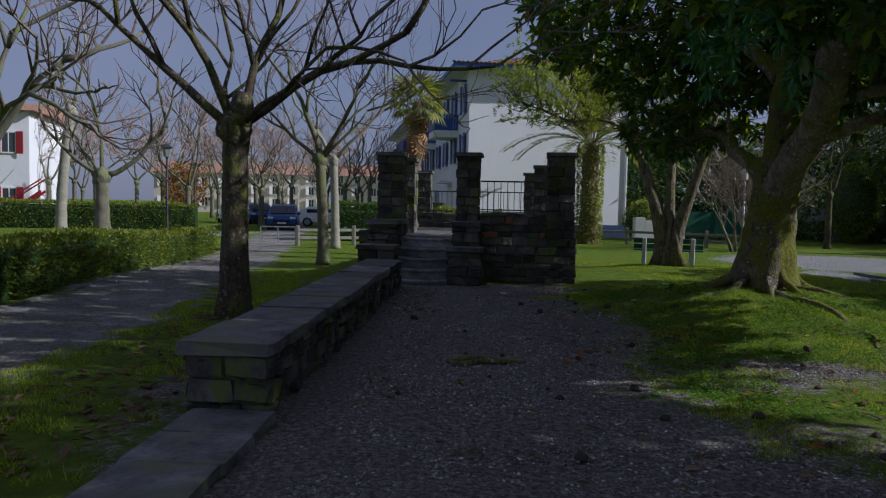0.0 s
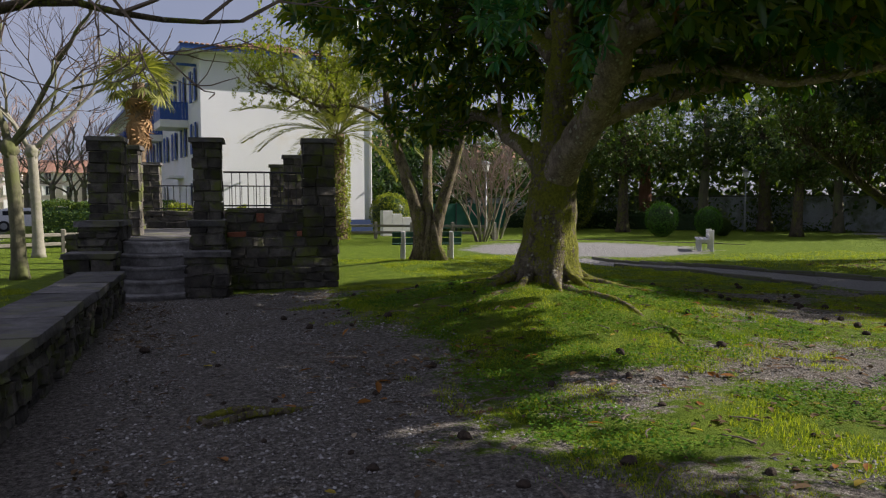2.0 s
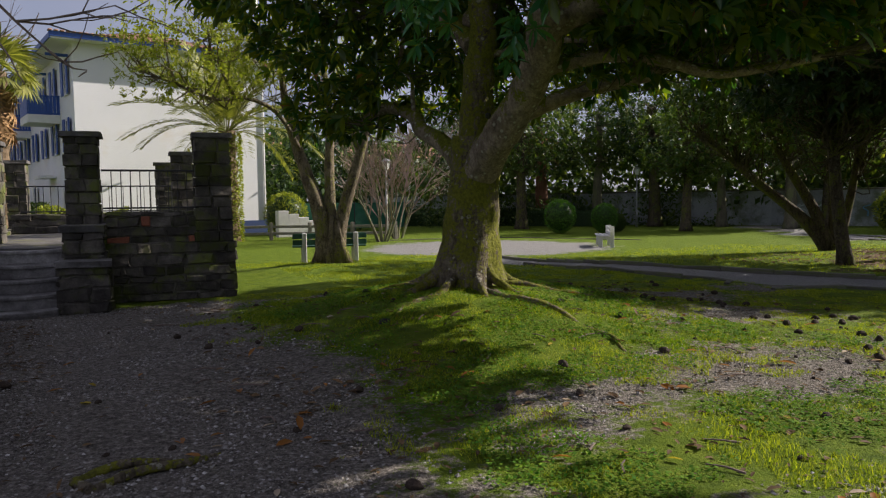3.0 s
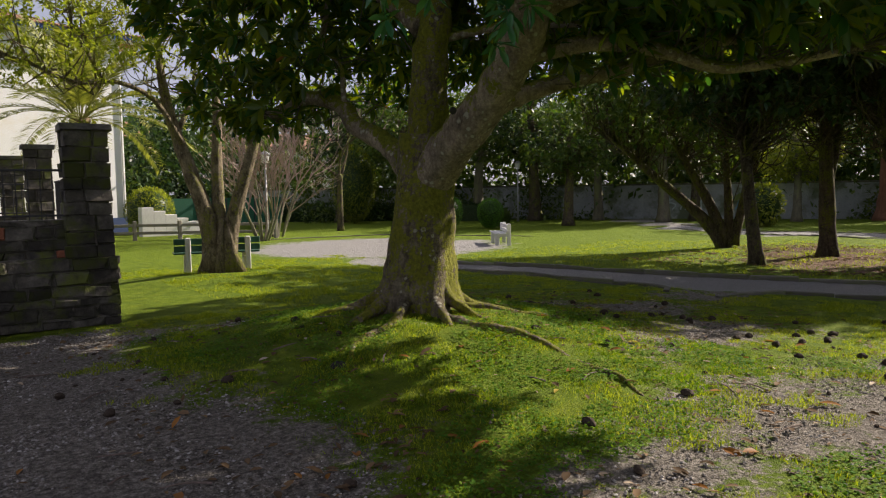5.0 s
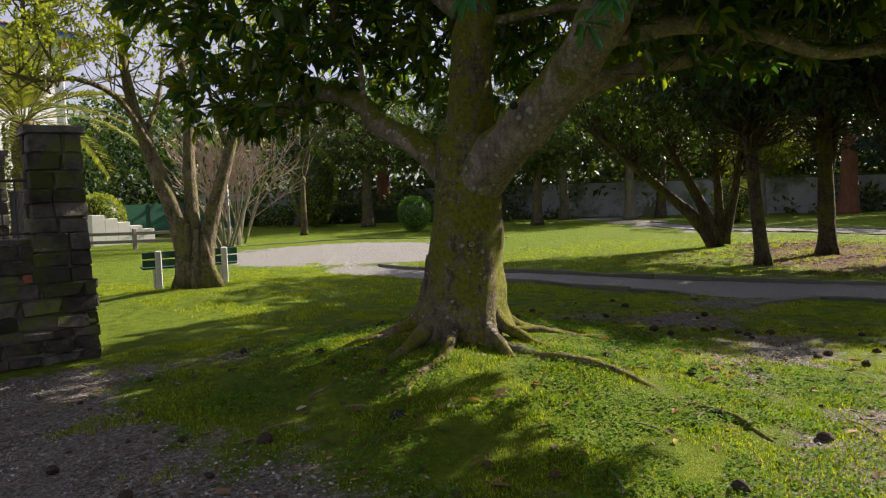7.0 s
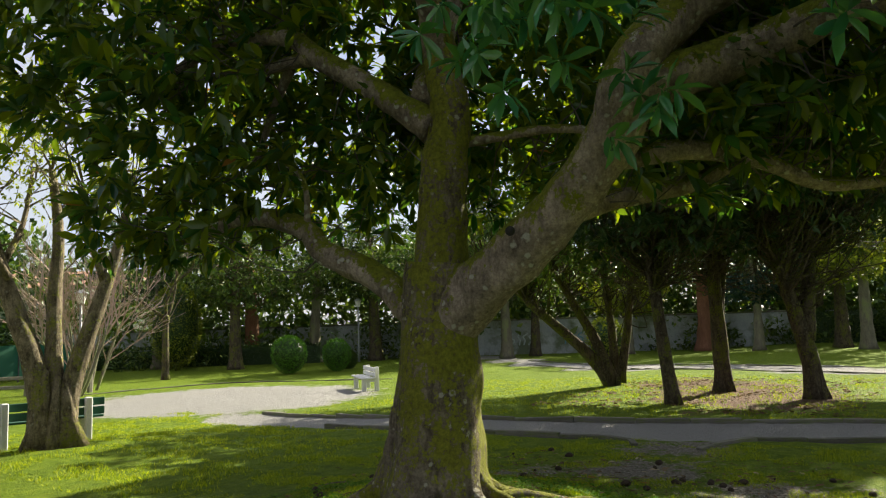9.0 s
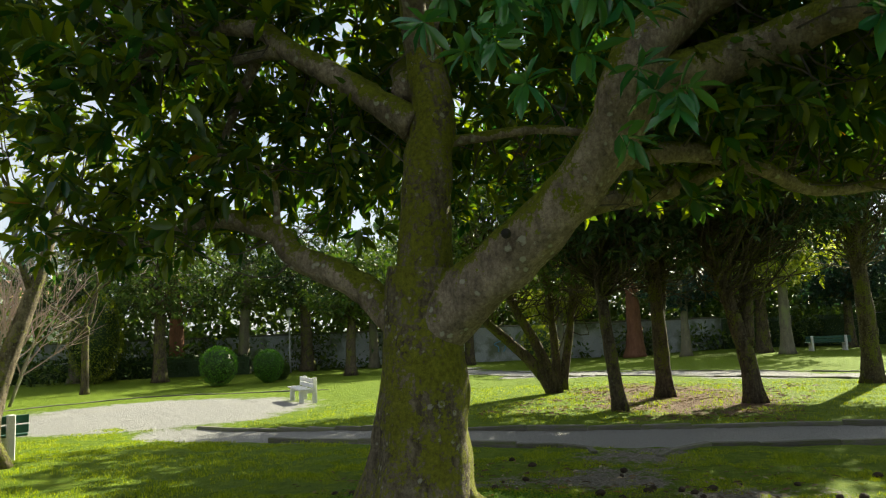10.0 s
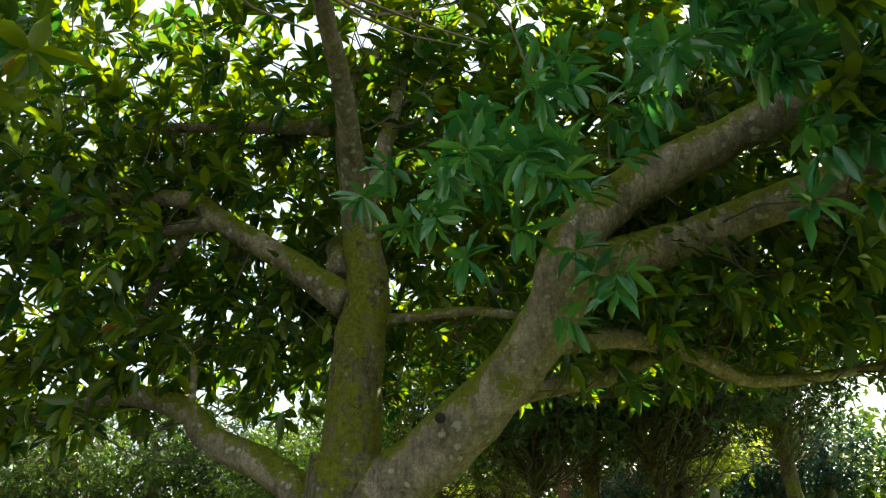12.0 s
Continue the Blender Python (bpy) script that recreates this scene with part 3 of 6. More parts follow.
block("wall_cheek_upper", -0.46, 0.06, -0.5, 0.5, 0.0, 1.15, "upper tier of the stair's stone cheek wall", 0.09)
block("wall_cheek_lower", -0.47, 0.14, -1.04, -0.5, 0.0, 0.69, "lower tier of the stair's stone cheek wall", 0.08)
block("wall_cheek_upper_2", -2.08, -1.5, -0.42, 0.62, 0.0, 1.15, "upper tier of the mossy stone cheek wall", 0.09)
block("wall_cheek_lower_2", -2.14, -1.48, -0.98, -0.42, 0.0, 0.69, "lower tier of the mossy stone cheek wall", 0.08)
block("wall_parapet", 0.06, 1.78, 0.05, 0.45, 0.85, 1.32, "terrace parapet of rubble stone with a few red bricks", 0.0, 0.11, 0.14, 0.24)
block("wall_terrace", 0.06, 1.86, -0.08, 0.5, 0.0, 0.86, "terrace retaining wall of dark rubble stone", 0.0, 0.13, 0.0, 0.28)
block("wall_terrace_side", 1.4, 1.86, 0.5, 8.4, 0.0, 0.86, "side of the stone terrace above the grass")
block("wall_terrace_left", -2.5, -2.1, 0.6, 8.4, 0.0, 0.9, "far side wall of the stone terrace")
block("wall_planter", -2.1, 1.4, 6.3, 6.7, 0.82, 1.24, "sunlit planter wall of large yellowish stones", 0.0, 0.2, 0.0, 0.5)
ob = part("terrace_floor", boxed((-2.1, 0.1, 0.4), (1.4, 8.4, 0.82)), "stone_slab")
ob.matrix_world = S
tagged(ob, "pale paved floor of the raised terrace", "floor", kind="structure")
# steps, worn hollow in the middle
stair = empty("stone_steps", S, "four worn stone steps up to the terrace", "stairs", "", "structure")
for i in range(5):
    bm = bmesh.new()
    z1, v0 = 0.1 + 0.18 * i, -1.12 + 0.26 * i
    n = 12
    prof = []
    for k in range(n + 1):
        u = -1.49 + 1.02 * k / n
        bow = 0.09 * (1 - ((u + 0.98) / 0.51) ** 2) * (1 if i < 4 else 0.3)
        dip = 0.018 * (1 - ((u + 0.98) / 0.51) ** 2)
        prof.append([bm.verts.new((u, v0 - bow + dv, z)) for dv, z in ((0.0, z1 - 0.19), (0.0, z1 - 0.045 - dip), (-0.03, z1 - 0.04 - dip), (-0.03, z1 - dip - 0.008), (-0.018, z1 - dip), (0.45, z1 - dip), (0.45, z1 - 0.19))])
    for a, b in zip(prof, prof[1:]):
        for j in range(7):
            bm.faces.new((a[j], a[(j + 1) % 7], b[(j + 1) % 7], b[j]))
    bm.faces.new(prof[0])
    bm.faces.new(prof[-1][::-1])
    # lightened stone stands for the light on the treads
    part("step", bm, "step_stone_lit", stair)

# low wall with slab coping
W = pose(-1.2, 4.5, 0, 0, 0, -4.4)
low = empty("wall_low", W, "low rubble-stone wall with a broad flat slab coping", "stone wall", "", "structure")
LOW = 7.75
part("core", boxed((-0.52, 0.04, -0.05), (-0.05, LOW, 0.42)), "mortar", low)
coursed(low, -0.56, -0.01, 0.0, 0.42, 0.0, -1, 0.14, 0.24)
coursed(low, 0.0, LOW, 0.0, 0.42, -0.02, 1, 0.11, 0.2, axis=1)
coursed(low, 0.0, LOW, 0.0, 0.42, -0.55, -1, 0.14, 0.3, axis=1)
y = -0.03
while y < LOW:
    w = min(rng.uniform(0.55, 1.0), LOW - y)
    piece("coping_slab", SLABS, low, (-0.6 + rng.uniform(-0.01, 0.01), y + 0.004, 0.42), (0.02 + rng.uniform(-0.012, 0.012), y + w - 0.004, 0.5 + rng.uniform(-0.006, 0.006)), 0.35)
    y += w
slab = empty("wall_low_end", W, "lower end of the wall, capped with cracked stone slabs", "stone wall", "", "structure")
part("core", boxed((-0.5, -2.4, -0.15), (0.0, 0.0, 0.0)), "mortar", slab)
coursed(slab, -2.4, -0.01, -0.12, 0.02, 0.03, 1, 0.14, 0.25, axis=1)
y = -2.4
while y < -0.12:
    w = min(rng.uniform(0.5, 0.8), -0.02 - y)
    piece("coping_slab", SLABS, slab, (-0.5, y + 0.006, 0.0), (0.06, y + w - 0.006, 0.07), 0.5)
    y += w


def railing(m, length, h, label, gap=0.12):
    ob = empty("railing", m, label, "railing", "terrace railings")
    part("top_rail", boxed((0, -0.012, h - 0.03), (length, 0.012, h), 0.004), "iron", ob)
    part("bottom_rail", boxed((0, -0.01, 0.04), (length, 0.01, 0.065), 0.003), "iron", ob)
    n = int(length / gap)
    bar = part_mesh("bar", boxed((-0.007, -0.007, 0.0), (0.007, 0.007, h - 0.03), 0.002), "iron")
    for i in range(1, n):
        b = new("bar", bar)
        b.parent = ob
        b.location = (i * length / n, 0, 0)
    return ob


railing(at_s(0.02, 0.2, 1.32), 1.3, 0.62, "thin black iron railing on the parapet", 0.13)
railing(at_s(-1.95, 6.5, 1.24), 3.2, 0.62, "thin black iron railing behind the terrace", 0.14)
railing(at_s(1.5, 0.5, 0.86) @ pose(0, 0, 0, 0, 0, 90), 3.5, 1.0, "thin black iron railing along the terrace's side", 0.13)

# ---- the big magnolia ----
def crown_points(n, centre, radii, seed, hollow=0.35, floor=-1.0, gaps=0.12, gap_scale=0.55):
    """Places in an uneven crown, thinner inside, with gaps."""
    r = np.random.default_rng(seed)
    out = []
    while len(out) < n:
        d = r.normal(0, 1, 3)
        d /= np.linalg.norm(d)
        k = (hollow**3 + (1 - hollow**3) * r.random()) ** (1 / 3)
        lump = 1 + 0.3 * noise.noise(Vector(d * 1.9) + Vector((seed, 0, 0)))
        p = np.array(centre) + d * np.array(radii) * k * lump
        if d[2] * k < floor:
            continue
        if noise.noise(Vector(p * gap_scale) + Vector((0, seed * 3.1, 0))) < -0.32 + gaps:
            continue
        out.append(p)
    return np.array(out)


def rosettes(points, centre, per, spread_up=0.35, seed=1):
    """Leaf starts and ways: each twig end carries a ring of leaves."""
    r = np.random.default_rng(seed)
    n = len(points)
    axis = points - np.array(centre)
    axis /= np.linalg.norm(axis, axis=1, keepdims=True)
    axis = axis + np.array([0, 0, spread_up]) + r.normal(0, 0.5, (n, 3))
    axis /= np.linalg.norm(axis, axis=1, keepdims=True)
    side = np.cross(axis, r.normal(0, 1, (n, 3)))
    side /= np.linalg.norm(side, axis=1, keepdims=True)
    third = np.cross(axis, side)
    where, ahead = [], []
    for k in range(per):
        a = 2 * math.pi * (k * 0.382) + r.normal(0, 0.25, n)
        lean = r.uniform(0.15, 0.75, n)[:, None]
        d = (side * np.cos(a)[:, None] + third * np.sin(a)[:, None]) * (1 - lean * 0.5) + axis * lean + np.array([0, 0, -0.18])
        where.append(points - axis * 0.012 * k)
        ahead.append(d)
    return np.concatenate(where), np.concatenate(ahead)


def twigs(bm, tips, limbs, seed, r0=0.014, sides=4, reach=2.2):
    """Thin wood from the nearest limb to each tip."""
    anchors = np.array([tuple(p) for limb in limbs for p in limb])
    used = np.zeros(len(anchors))
    r = np.random.default_rng(seed)
    for t in tips:
        i = np.argmin(((anchors - t) ** 2).sum(1) + r.random(len(anchors)) * 1.6 + used)
        used[i] += 0.6
        a = anchors[i]
        if np.linalg.norm(t - a) > reach:
            continue
        bend = np.linalg.norm(t - a) * 0.1
        mids = [a + (t - a) * k + r.normal(0, bend, 3) + np.array([0, 0, -0.1]) for k in (0.3, 0.65)]
        tube(bm, spline([tuple(a), *(tuple(m) for m in mids), tuple(t)], 0.22), r0, 0.004, sides)


def build_magnolia():
    tree = empty("magnolia_tree", on(4.62, 9.95), "large old evergreen magnolia with mossy trunk and glossy leaves", "tree")
    inv = tree.matrix_world.inverted()
    z = tree.location.z

    def local(pts):
        return [inv @ Vector(p) for p in pts]

    bm = bmesh.new()
    tube(bm, local(spline([(4.58, 9.93, 0.2), (4.56, 9.9, 0.62), (4.6, 9.88, 1.1), (4.64, 9.87, 1.6), (4.67, 9.87, 1.95), (4.67, 9.85, 2.2)], 0.07)), 0.335, 0.29, 28, 0.12, 0.7, 1.0, 5)
    part("trunk", bm, "bark_moss", tree, "mossy brown trunk with flared foot", True)
    limbs = {
        "leader": ([(4.66, 9.88, 1.6), (4.7, 9.86, 2.34), (4.68, 9.81, 2.94), (4.73, 9.78, 3.4), (4.72, 9.87, 4.15), (4.86, 10.1, 5.2), (4.84, 10.3, 6.4)], 0.235, 0.04, 20),
        "right": ([(4.66, 9.85, 1.7), (4.6, 9.35, 2.06), (4.59, 8.77, 2.5), (4.52, 8.34, 2.94), (4.45, 8.14, 3.35), (4.7, 7.9, 3.71), (4.75, 7.38, 3.95), (4.72, 6.57, 4.2), (4.6, 5.6, 4.5)], 0.226, 0.1, 20),
        "right_fork": ([(4.52, 8.2, 3.2), (4.87, 7.47, 3.42), (4.71, 6.84, 3.52), (4.62, 6.2, 3.55), (4.9, 5.3, 3.5)], 0.16, 0.085, 14),
        "left": ([(4.62, 9.95, 1.72), (4.58, 10.45, 2.13), (4.5, 10.95, 2.36), (4.5, 11.2, 2.6), (4.35, 11.75, 2.74), (4.2, 12.45, 2.6), (4.0, 13.2, 2.7)], 0.135, 0.04, 12),
        "left_high": ([(4.69, 9.9, 3.3), (4.58, 10.5, 3.75), (4.48, 11.0, 4.1), (4.47, 11.3, 4.33), (4.26, 11.95, 4.4), (4.19, 12.6, 4.25), (4.0, 13.3, 4.1)], 0.12, 0.03, 12),
        "left_fork": ([(4.48, 11.05, 4.1), (4.47, 11.65, 4.13), (4.24, 12.7, 4.15)], 0.07, 0.025, 8),
        "hanging": ([(4.55, 11.4, 4.1), (4.69, 11.9, 3.58), (4.78, 12.25, 3.1)], 0.05, 0.02, 8),
        "low_right": ([(4.52, 8.55, 2.75), (5.03, 8.03, 2.87), (5.43, 7.62, 2.8), (5.8, 7.31, 2.65), (6.12, 6.86, 2.66), (6.7, 6.2, 2.8)], 0.085, 0.03, 10),
        "low_back": ([(4.62, 9.2, 2.3), (5.4, 8.8, 2.64), (5.94, 8.3, 2.78), (6.38, 7.95, 3.0), (7.1, 7.5, 3.1), (8.2, 7.2, 3.3)], 0.1, 0.03, 10),
        "straight": ([(4.85, 10.2, 4.95), (4.8, 11.3, 5.22), (4.47, 12.36, 5.29), (4.1, 13.6, 5.37)], 0.07, 0.025, 8),
        "back": ([(4.7, 9.95, 3.6), (5.6, 10.6, 4.2), (6.6, 11.2, 4.5), (7.8, 11.8, 4.6)], 0.12, 0.04, 10),
        "front": ([(4.7, 9.85, 3.9), (3.9, 9.5, 4.5), (3.0, 9.2, 4.8), (2.0, 8.9, 4.9)], 0.1, 0.03, 8),
        "far_right": ([(4.6, 7.9, 3.7), (5.6, 7.4, 4.6), (6.8, 6.9, 5.2), (8.2, 6.4, 5.4)], 0.11, 0.04, 10),
        "second_leader": ([(4.72, 9.84, 3.85), (4.9, 9.74, 4.6), (5.05, 9.6, 5.5), (5.15, 9.45, 6.6)], 0.085, 0.035, 10),
        "cross": ([(4.75, 9.75, 3.15), (5.2, 9.1, 3.25), (5.5, 8.6, 3.2), (6.0, 8.0, 3.35)], 0.048, 0.02, 8),
        "left_thin": ([(4.3, 11.85, 4.38), (4.35, 12.3, 4.75), (4.3, 12.9, 4.9)], 0.035, 0.015, 6),
        "left_low_twig": ([(4.5, 11.15, 2.58), (4.45, 11.1, 2.85), (4.5, 11.25, 3.1), (4.4, 11.6, 3.3)], 0.035, 0.012, 6),
        "top": ([(4.86, 10.15, 5.3), (5.5, 9.9, 6.3), (6.0, 9.6, 7.3)], 0.06, 0.02, 8),
    }
    lines = []
    for pts, r0, r1, sides in limbs.values():
        bm = bmesh.new()
        line = spline(pts, 0.09)
        lines.append(line[4:])
        tube(bm, local(line), r0, r1, sides, 0.16, 0.0 if r0 > 0.2 else 0.25)
        part("limb", bm, "bark_moss" if r0 == 0.235 else "bark_limb", tree, "", True)
    # roots over the mound
    for pts, r in (([(4.45, 9.6, 0.5), (4.5, 9.1, 0.36), (4.75, 8.5, 0.28), (4.7, 7.9, 0.2), (4.62, 7.35, 0.12), (4.5, 7.0, 0.03)], 0.072), ([(4.3, 9.75, 0.5), (3.9, 9.5, 0.4), (3.45, 9.35, 0.33), (3.1, 9.05, 0.24)], 0.06), ([(4.8, 9.6, 0.5), (5.3, 9.2, 0.34), (5.9, 8.9, 0.2), (6.5, 8.8, 0.08)], 0.05), ([(4.35, 10.2, 0.5), (3.95, 10.45, 0.37), (3.5, 10.6, 0.25)], 0.05)):
        bm = bmesh.new()
        line = []
        for q in spline(pts, 0.08):
            x, y = q.x + 0.16 * noise.noise(q * 1.8), q.y + 0.16 * noise.noise(q * 1.8 + Vector((9, 0, 0)))
            g = float(height(x, y))
            line.append(Vector((x, y, max(g - 0.03, min(q.z, g - 0.004 + 0.05 * noise.noise(q * 2.3))))))
        tube(bm, local(line), r, 0.018, 10, 0.4)
        part("root", bm, "bark_moss", tree, "", True)
    # buttresses between trunk and mound
    rb = random.Random(8)
    for a in (-150, -112, -78, -35, 15, 70, 130, 178):
        d = Vector((math.cos(radians(a)), math.sin(radians(a)), 0))
        w = d.cross(Vector((0, 0, 1))) * rb.uniform(-0.15, 0.15)
        foot, far = rb.uniform(0.5, 0.72), rb.uniform(0.85, 1.3)
        c = Vector((4.57, 9.92, 0))
        ends = []
        for k, up in ((foot, 0.03), (far, -0.05)):
            q = c + d * k + w * k
            ends.append((q.x, q.y, float(height(q.x, q.y)) + up))
        bm = bmesh.new()
        p0, p1 = c + d * 0.2 + Vector((0, 0, rb.uniform(0.95, 1.2))), c + d * 0.34 + w * 0.3 + Vector((0, 0, 0.6))
        tube(bm, local(spline([tuple(p0), tuple(p1), *ends], 0.06)), rb.uniform(0.1, 0.14), 0.025, 12, 0.3)
        part("root", bm, "bark_moss", tree, "", True)
    # knot hole in the limb: a near-black ball painted as its inner shade
    bm = bmesh.new()
    bmesh.ops.create_uvsphere(bm, u_segments=10, v_segments=6, radius=0.035)
    ob = part("knot", bm, "hole_shade", tree, "knot hole, its inner shade a near-black ball", True)
    ob.location = inv @ Vector((4.3, 9.02, 2.34))
    # crown
    centre = (4.7, 9.6, 4.4)
    pts = crown_points(3000, (4.8, 9.6, 4.6), (5.0, 5.2, 2.7), 3, 0.35, -0.55, 0.1)
    near = crown_points(520, (4.6, 12.3, 3.7), (2.6, 2.2, 1.5), 5, 0.2, -0.8, 0.12)
    near2 = crown_points(900, (5.2, 6.6, 4.0), (3.6, 2.2, 1.5), 8, 0.2, -0.8, 0.1)
    back = crown_points(700, (6.3, 10.3, 4.3), (2.4, 2.8, 2.0), 12, 0.0, -0.75, 0.02)
    left = crown_points(330, (4.6, 12.8, 5.2), (2.4, 2.2, 1.8), 14, 0.1, -0.8, 0.1)
    edge = crown_points(110, (7.7, 6.5, 3.7), (2.0, 2.2, 1.15), 15, 0.0, -1.0, 0.05)
    roof = crown_points(450, (5.5, 10.5, 6.0), (3.6, 4.0, 1.1), 18, 0.0, -1.0, 0.0)
    shade = crown_points(650, (7.4, 8.2, 5.4), (2.6, 4.2, 2.0), 31, 0.3, -0.75, -0.05)
    skirt = crown_points(260, (6.4, 6.5, 3.15), (2.5, 2.4, 0.8), 37, 0.0, -1.0, 0.0)
    fill = crown_points(110, (7.1, 6.7, 5.5), (1.0, 1.0, 0.9), 19, 0.0, -1.0, 0.0)
    pts = np.concatenate([pts, shade, skirt, fill, roof, near, near2, back, left, edge])
    thin = np.random.default_rng(17).random(len(pts)) < 0.3 * smooth_step(10.3, 11.3, pts[:, 1])
    keep = pts[:, 2] > 2.55 + 0.12 * np.sin(pts[:, 0] * 2.2) + 0.12 * np.sin(pts[:, 1] * 1.7)
    keep &= pts[:, 2] > 2.55 + 0.42 * np.maximum(0, pts[:, 0] - 6.6)  # the sunny side hangs higher
    # open air before the trunk, from the walk's side
    gap = (pts[:, 0] < 4.45) & (np.abs(pts[:, 1] - (9.9 - 0.62 * (4.7 - pts[:, 0]))) < 1.35) & (pts[:, 2] < 3.9)
    turn_a = np.degrees(np.arctan2(pts[:, 1] - 7.2, pts[:, 0] - 0.1))
    gap |= (turn_a > -9) & (turn_a < 55) & (np.hypot(pts[:, 0] - 0.1, pts[:, 1] - 7.2) < 4.6) & (pts[:, 2] < 6.2)
    gap |= (turn_a > 24) & (turn_a < 45) & (np.hypot(pts[:, 0] - 0.1, pts[:, 1] - 7.2) < 5.5) & (pts[:, 2] < 4.9)
    # the crown's low side towards the lawn stops short
    side_a = np.degrees(np.arctan2(pts[:, 1] - 4.9, pts[:, 0] + 0.13))
    low = pts[:, 2] < 1.9 + 0.27 * np.hypot(pts[:, 0], pts[:, 1] - 4.9)
    gap |= low & (side_a + 5 * np.sin(pts[:, 2] * 2.6) > 70)
    # nothing hangs over the walk itself
    gap |= pts[:, 0] < 1.25 + 0.25 * np.sin(pts[:, 1] * 1.9) + 0.2 * np.sin(pts[:, 2] * 2.7)
    near_trunk = (np.hypot(pts[:, 0] - 4.6, pts[:, 1] - 9.2) < 0.9) & (pts[:, 2] < 4.2)
    pts = pts[keep & ~thin & ~gap & ~near_trunk]
    # sprays drooping round the end of the low left limb
    droop = crown_points(58, (4.0, 12.2, 2.75), (0.9, 1.1, 0.5), 41, 0.0, -1.0, 0.0)
    pts = np.concatenate([pts, droop])
    clusters = np.array([(3.86, 7.9, 2.95), (3.8, 7.8, 2.8), (4.0, 7.75, 2.98), (3.95, 8.05, 2.72), (3.9, 8.0, 3.1), (3.5, 8.75, 3.35), (3.45, 8.85, 3.25), (3.6, 8.6, 3.45), (3.3, 9.0, 3.4), (3.35, 8.9, 3.55), (3.7, 8.7, 3.6)])
    bm = bmesh.new()
    twigs(bm, [p - np.array((0, 0, 0.02)) for p in pts[::3]], lines, 4, 0.009, 4, 1.3)
    ob = tagged(part("branchwork", bm, "twig_dark", tree), kind="stuff")
    ob.matrix_basis = inv
    where, ahead = rosettes(pts, centre, 10, seed=2)
    r = np.random.default_rng(5)
    me = scatter("leaves", where, ahead, r.uniform(0.15, 0.25, len(where)), r.uniform(0.06, 0.092, len(where)), seed=6, material="leaf_magnolia")
    ob = part("crown", me, None, tree, "glossy dark green leaves in rosettes", True)
    ob.matrix_basis = inv
    rc = np.random.default_rng(21)
    heads = np.array([(3.01, 8.09, 3.14), (3.03, 8.0, 3.36), (2.93, 7.16, 3.69), (3.1, 6.89, 3.6), (3.27, 6.65, 3.44), (3.41, 6.62, 3.15), (2.97, 6.65, 3.75), (3.02, 8.3, 3.43), (3.66, 7.27, 4.2), (3.6, 6.95, 4.35), (3.6, 7.9, 3.6), (3.65, 7.5, 3.95), (3.7, 6.8, 3.8), (3.9, 8.1, 4.2)])
    clusters = np.concatenate([clusters, np.repeat(heads, 6, 0) + rc.normal(0, 0.16, (6 * len(heads), 3))])
    # near rosettes take the brighter blue-green copy, as if lit by the sky
    w3, a3 = rosettes(clusters, centre, 11, 0.1, seed=12)
    ob = part("near_foliage", scatter("near_leaves", w3, a3, rc.uniform(0.15, 0.23, len(w3)), 0.06, seed=13, material="leaf_skylit"), None, tree, "glossy leaf rosettes before the limbs, coloured lighter for sky light", True)
    ob.matrix_basis = inv
    w2, a2 = rosettes(pts[::16], centre, 1, seed=9)
    ob = part("faded_foliage", scatter("old_leaves", w2, a2, 0.17, 0.06, seed=7, material="leaf_rust"), None, tree, "few rust-brown old leaves", True)
    ob.matrix_basis = inv


build_magnolia()

# ---- other trees ----
def grow(base, lean, length, r, depth, rnd, out, spread_a=0.6, lift=0.25, kink=0.24):
    """A branch and its forks: appends (points, r0, r1, depth)."""
    pts, d = [Vector(base)], Vector(lean).normalized()
    n = max(3, int(length / 0.35))
    for _ in range(n):
        d = (d + Vector((rnd.uniform(-kink, kink), rnd.uniform(-kink, kink), rnd.uniform(-kink, kink) + lift * 0.12))).normalized()
        pts.append(pts[-1] + d * length / n)
    out.append((pts, r, r * 0.45, depth))
    if depth <= 0:
        return
    kids = 3 if depth > 1 else 4
    for k in range(kids):
        i = int(n * rnd.uniform(0.4, 1.0)) if k else n
        a = rnd.uniform(0, 2 * math.pi)
        s = d.orthogonal().normalized()
        s = Matrix.Rotation(a, 3, d) @ s
        way = (d + s * spread_a * rnd.uniform(0.7, 1.5) + Vector((0, 0, lift))).normalized()
        grow(pts[i], way, length * rnd.uniform(0.55, 0.8), max(0.006, r * (0.55 if k else 0.62)), depth - 1, rnd, out, spread_a, lift, kink)


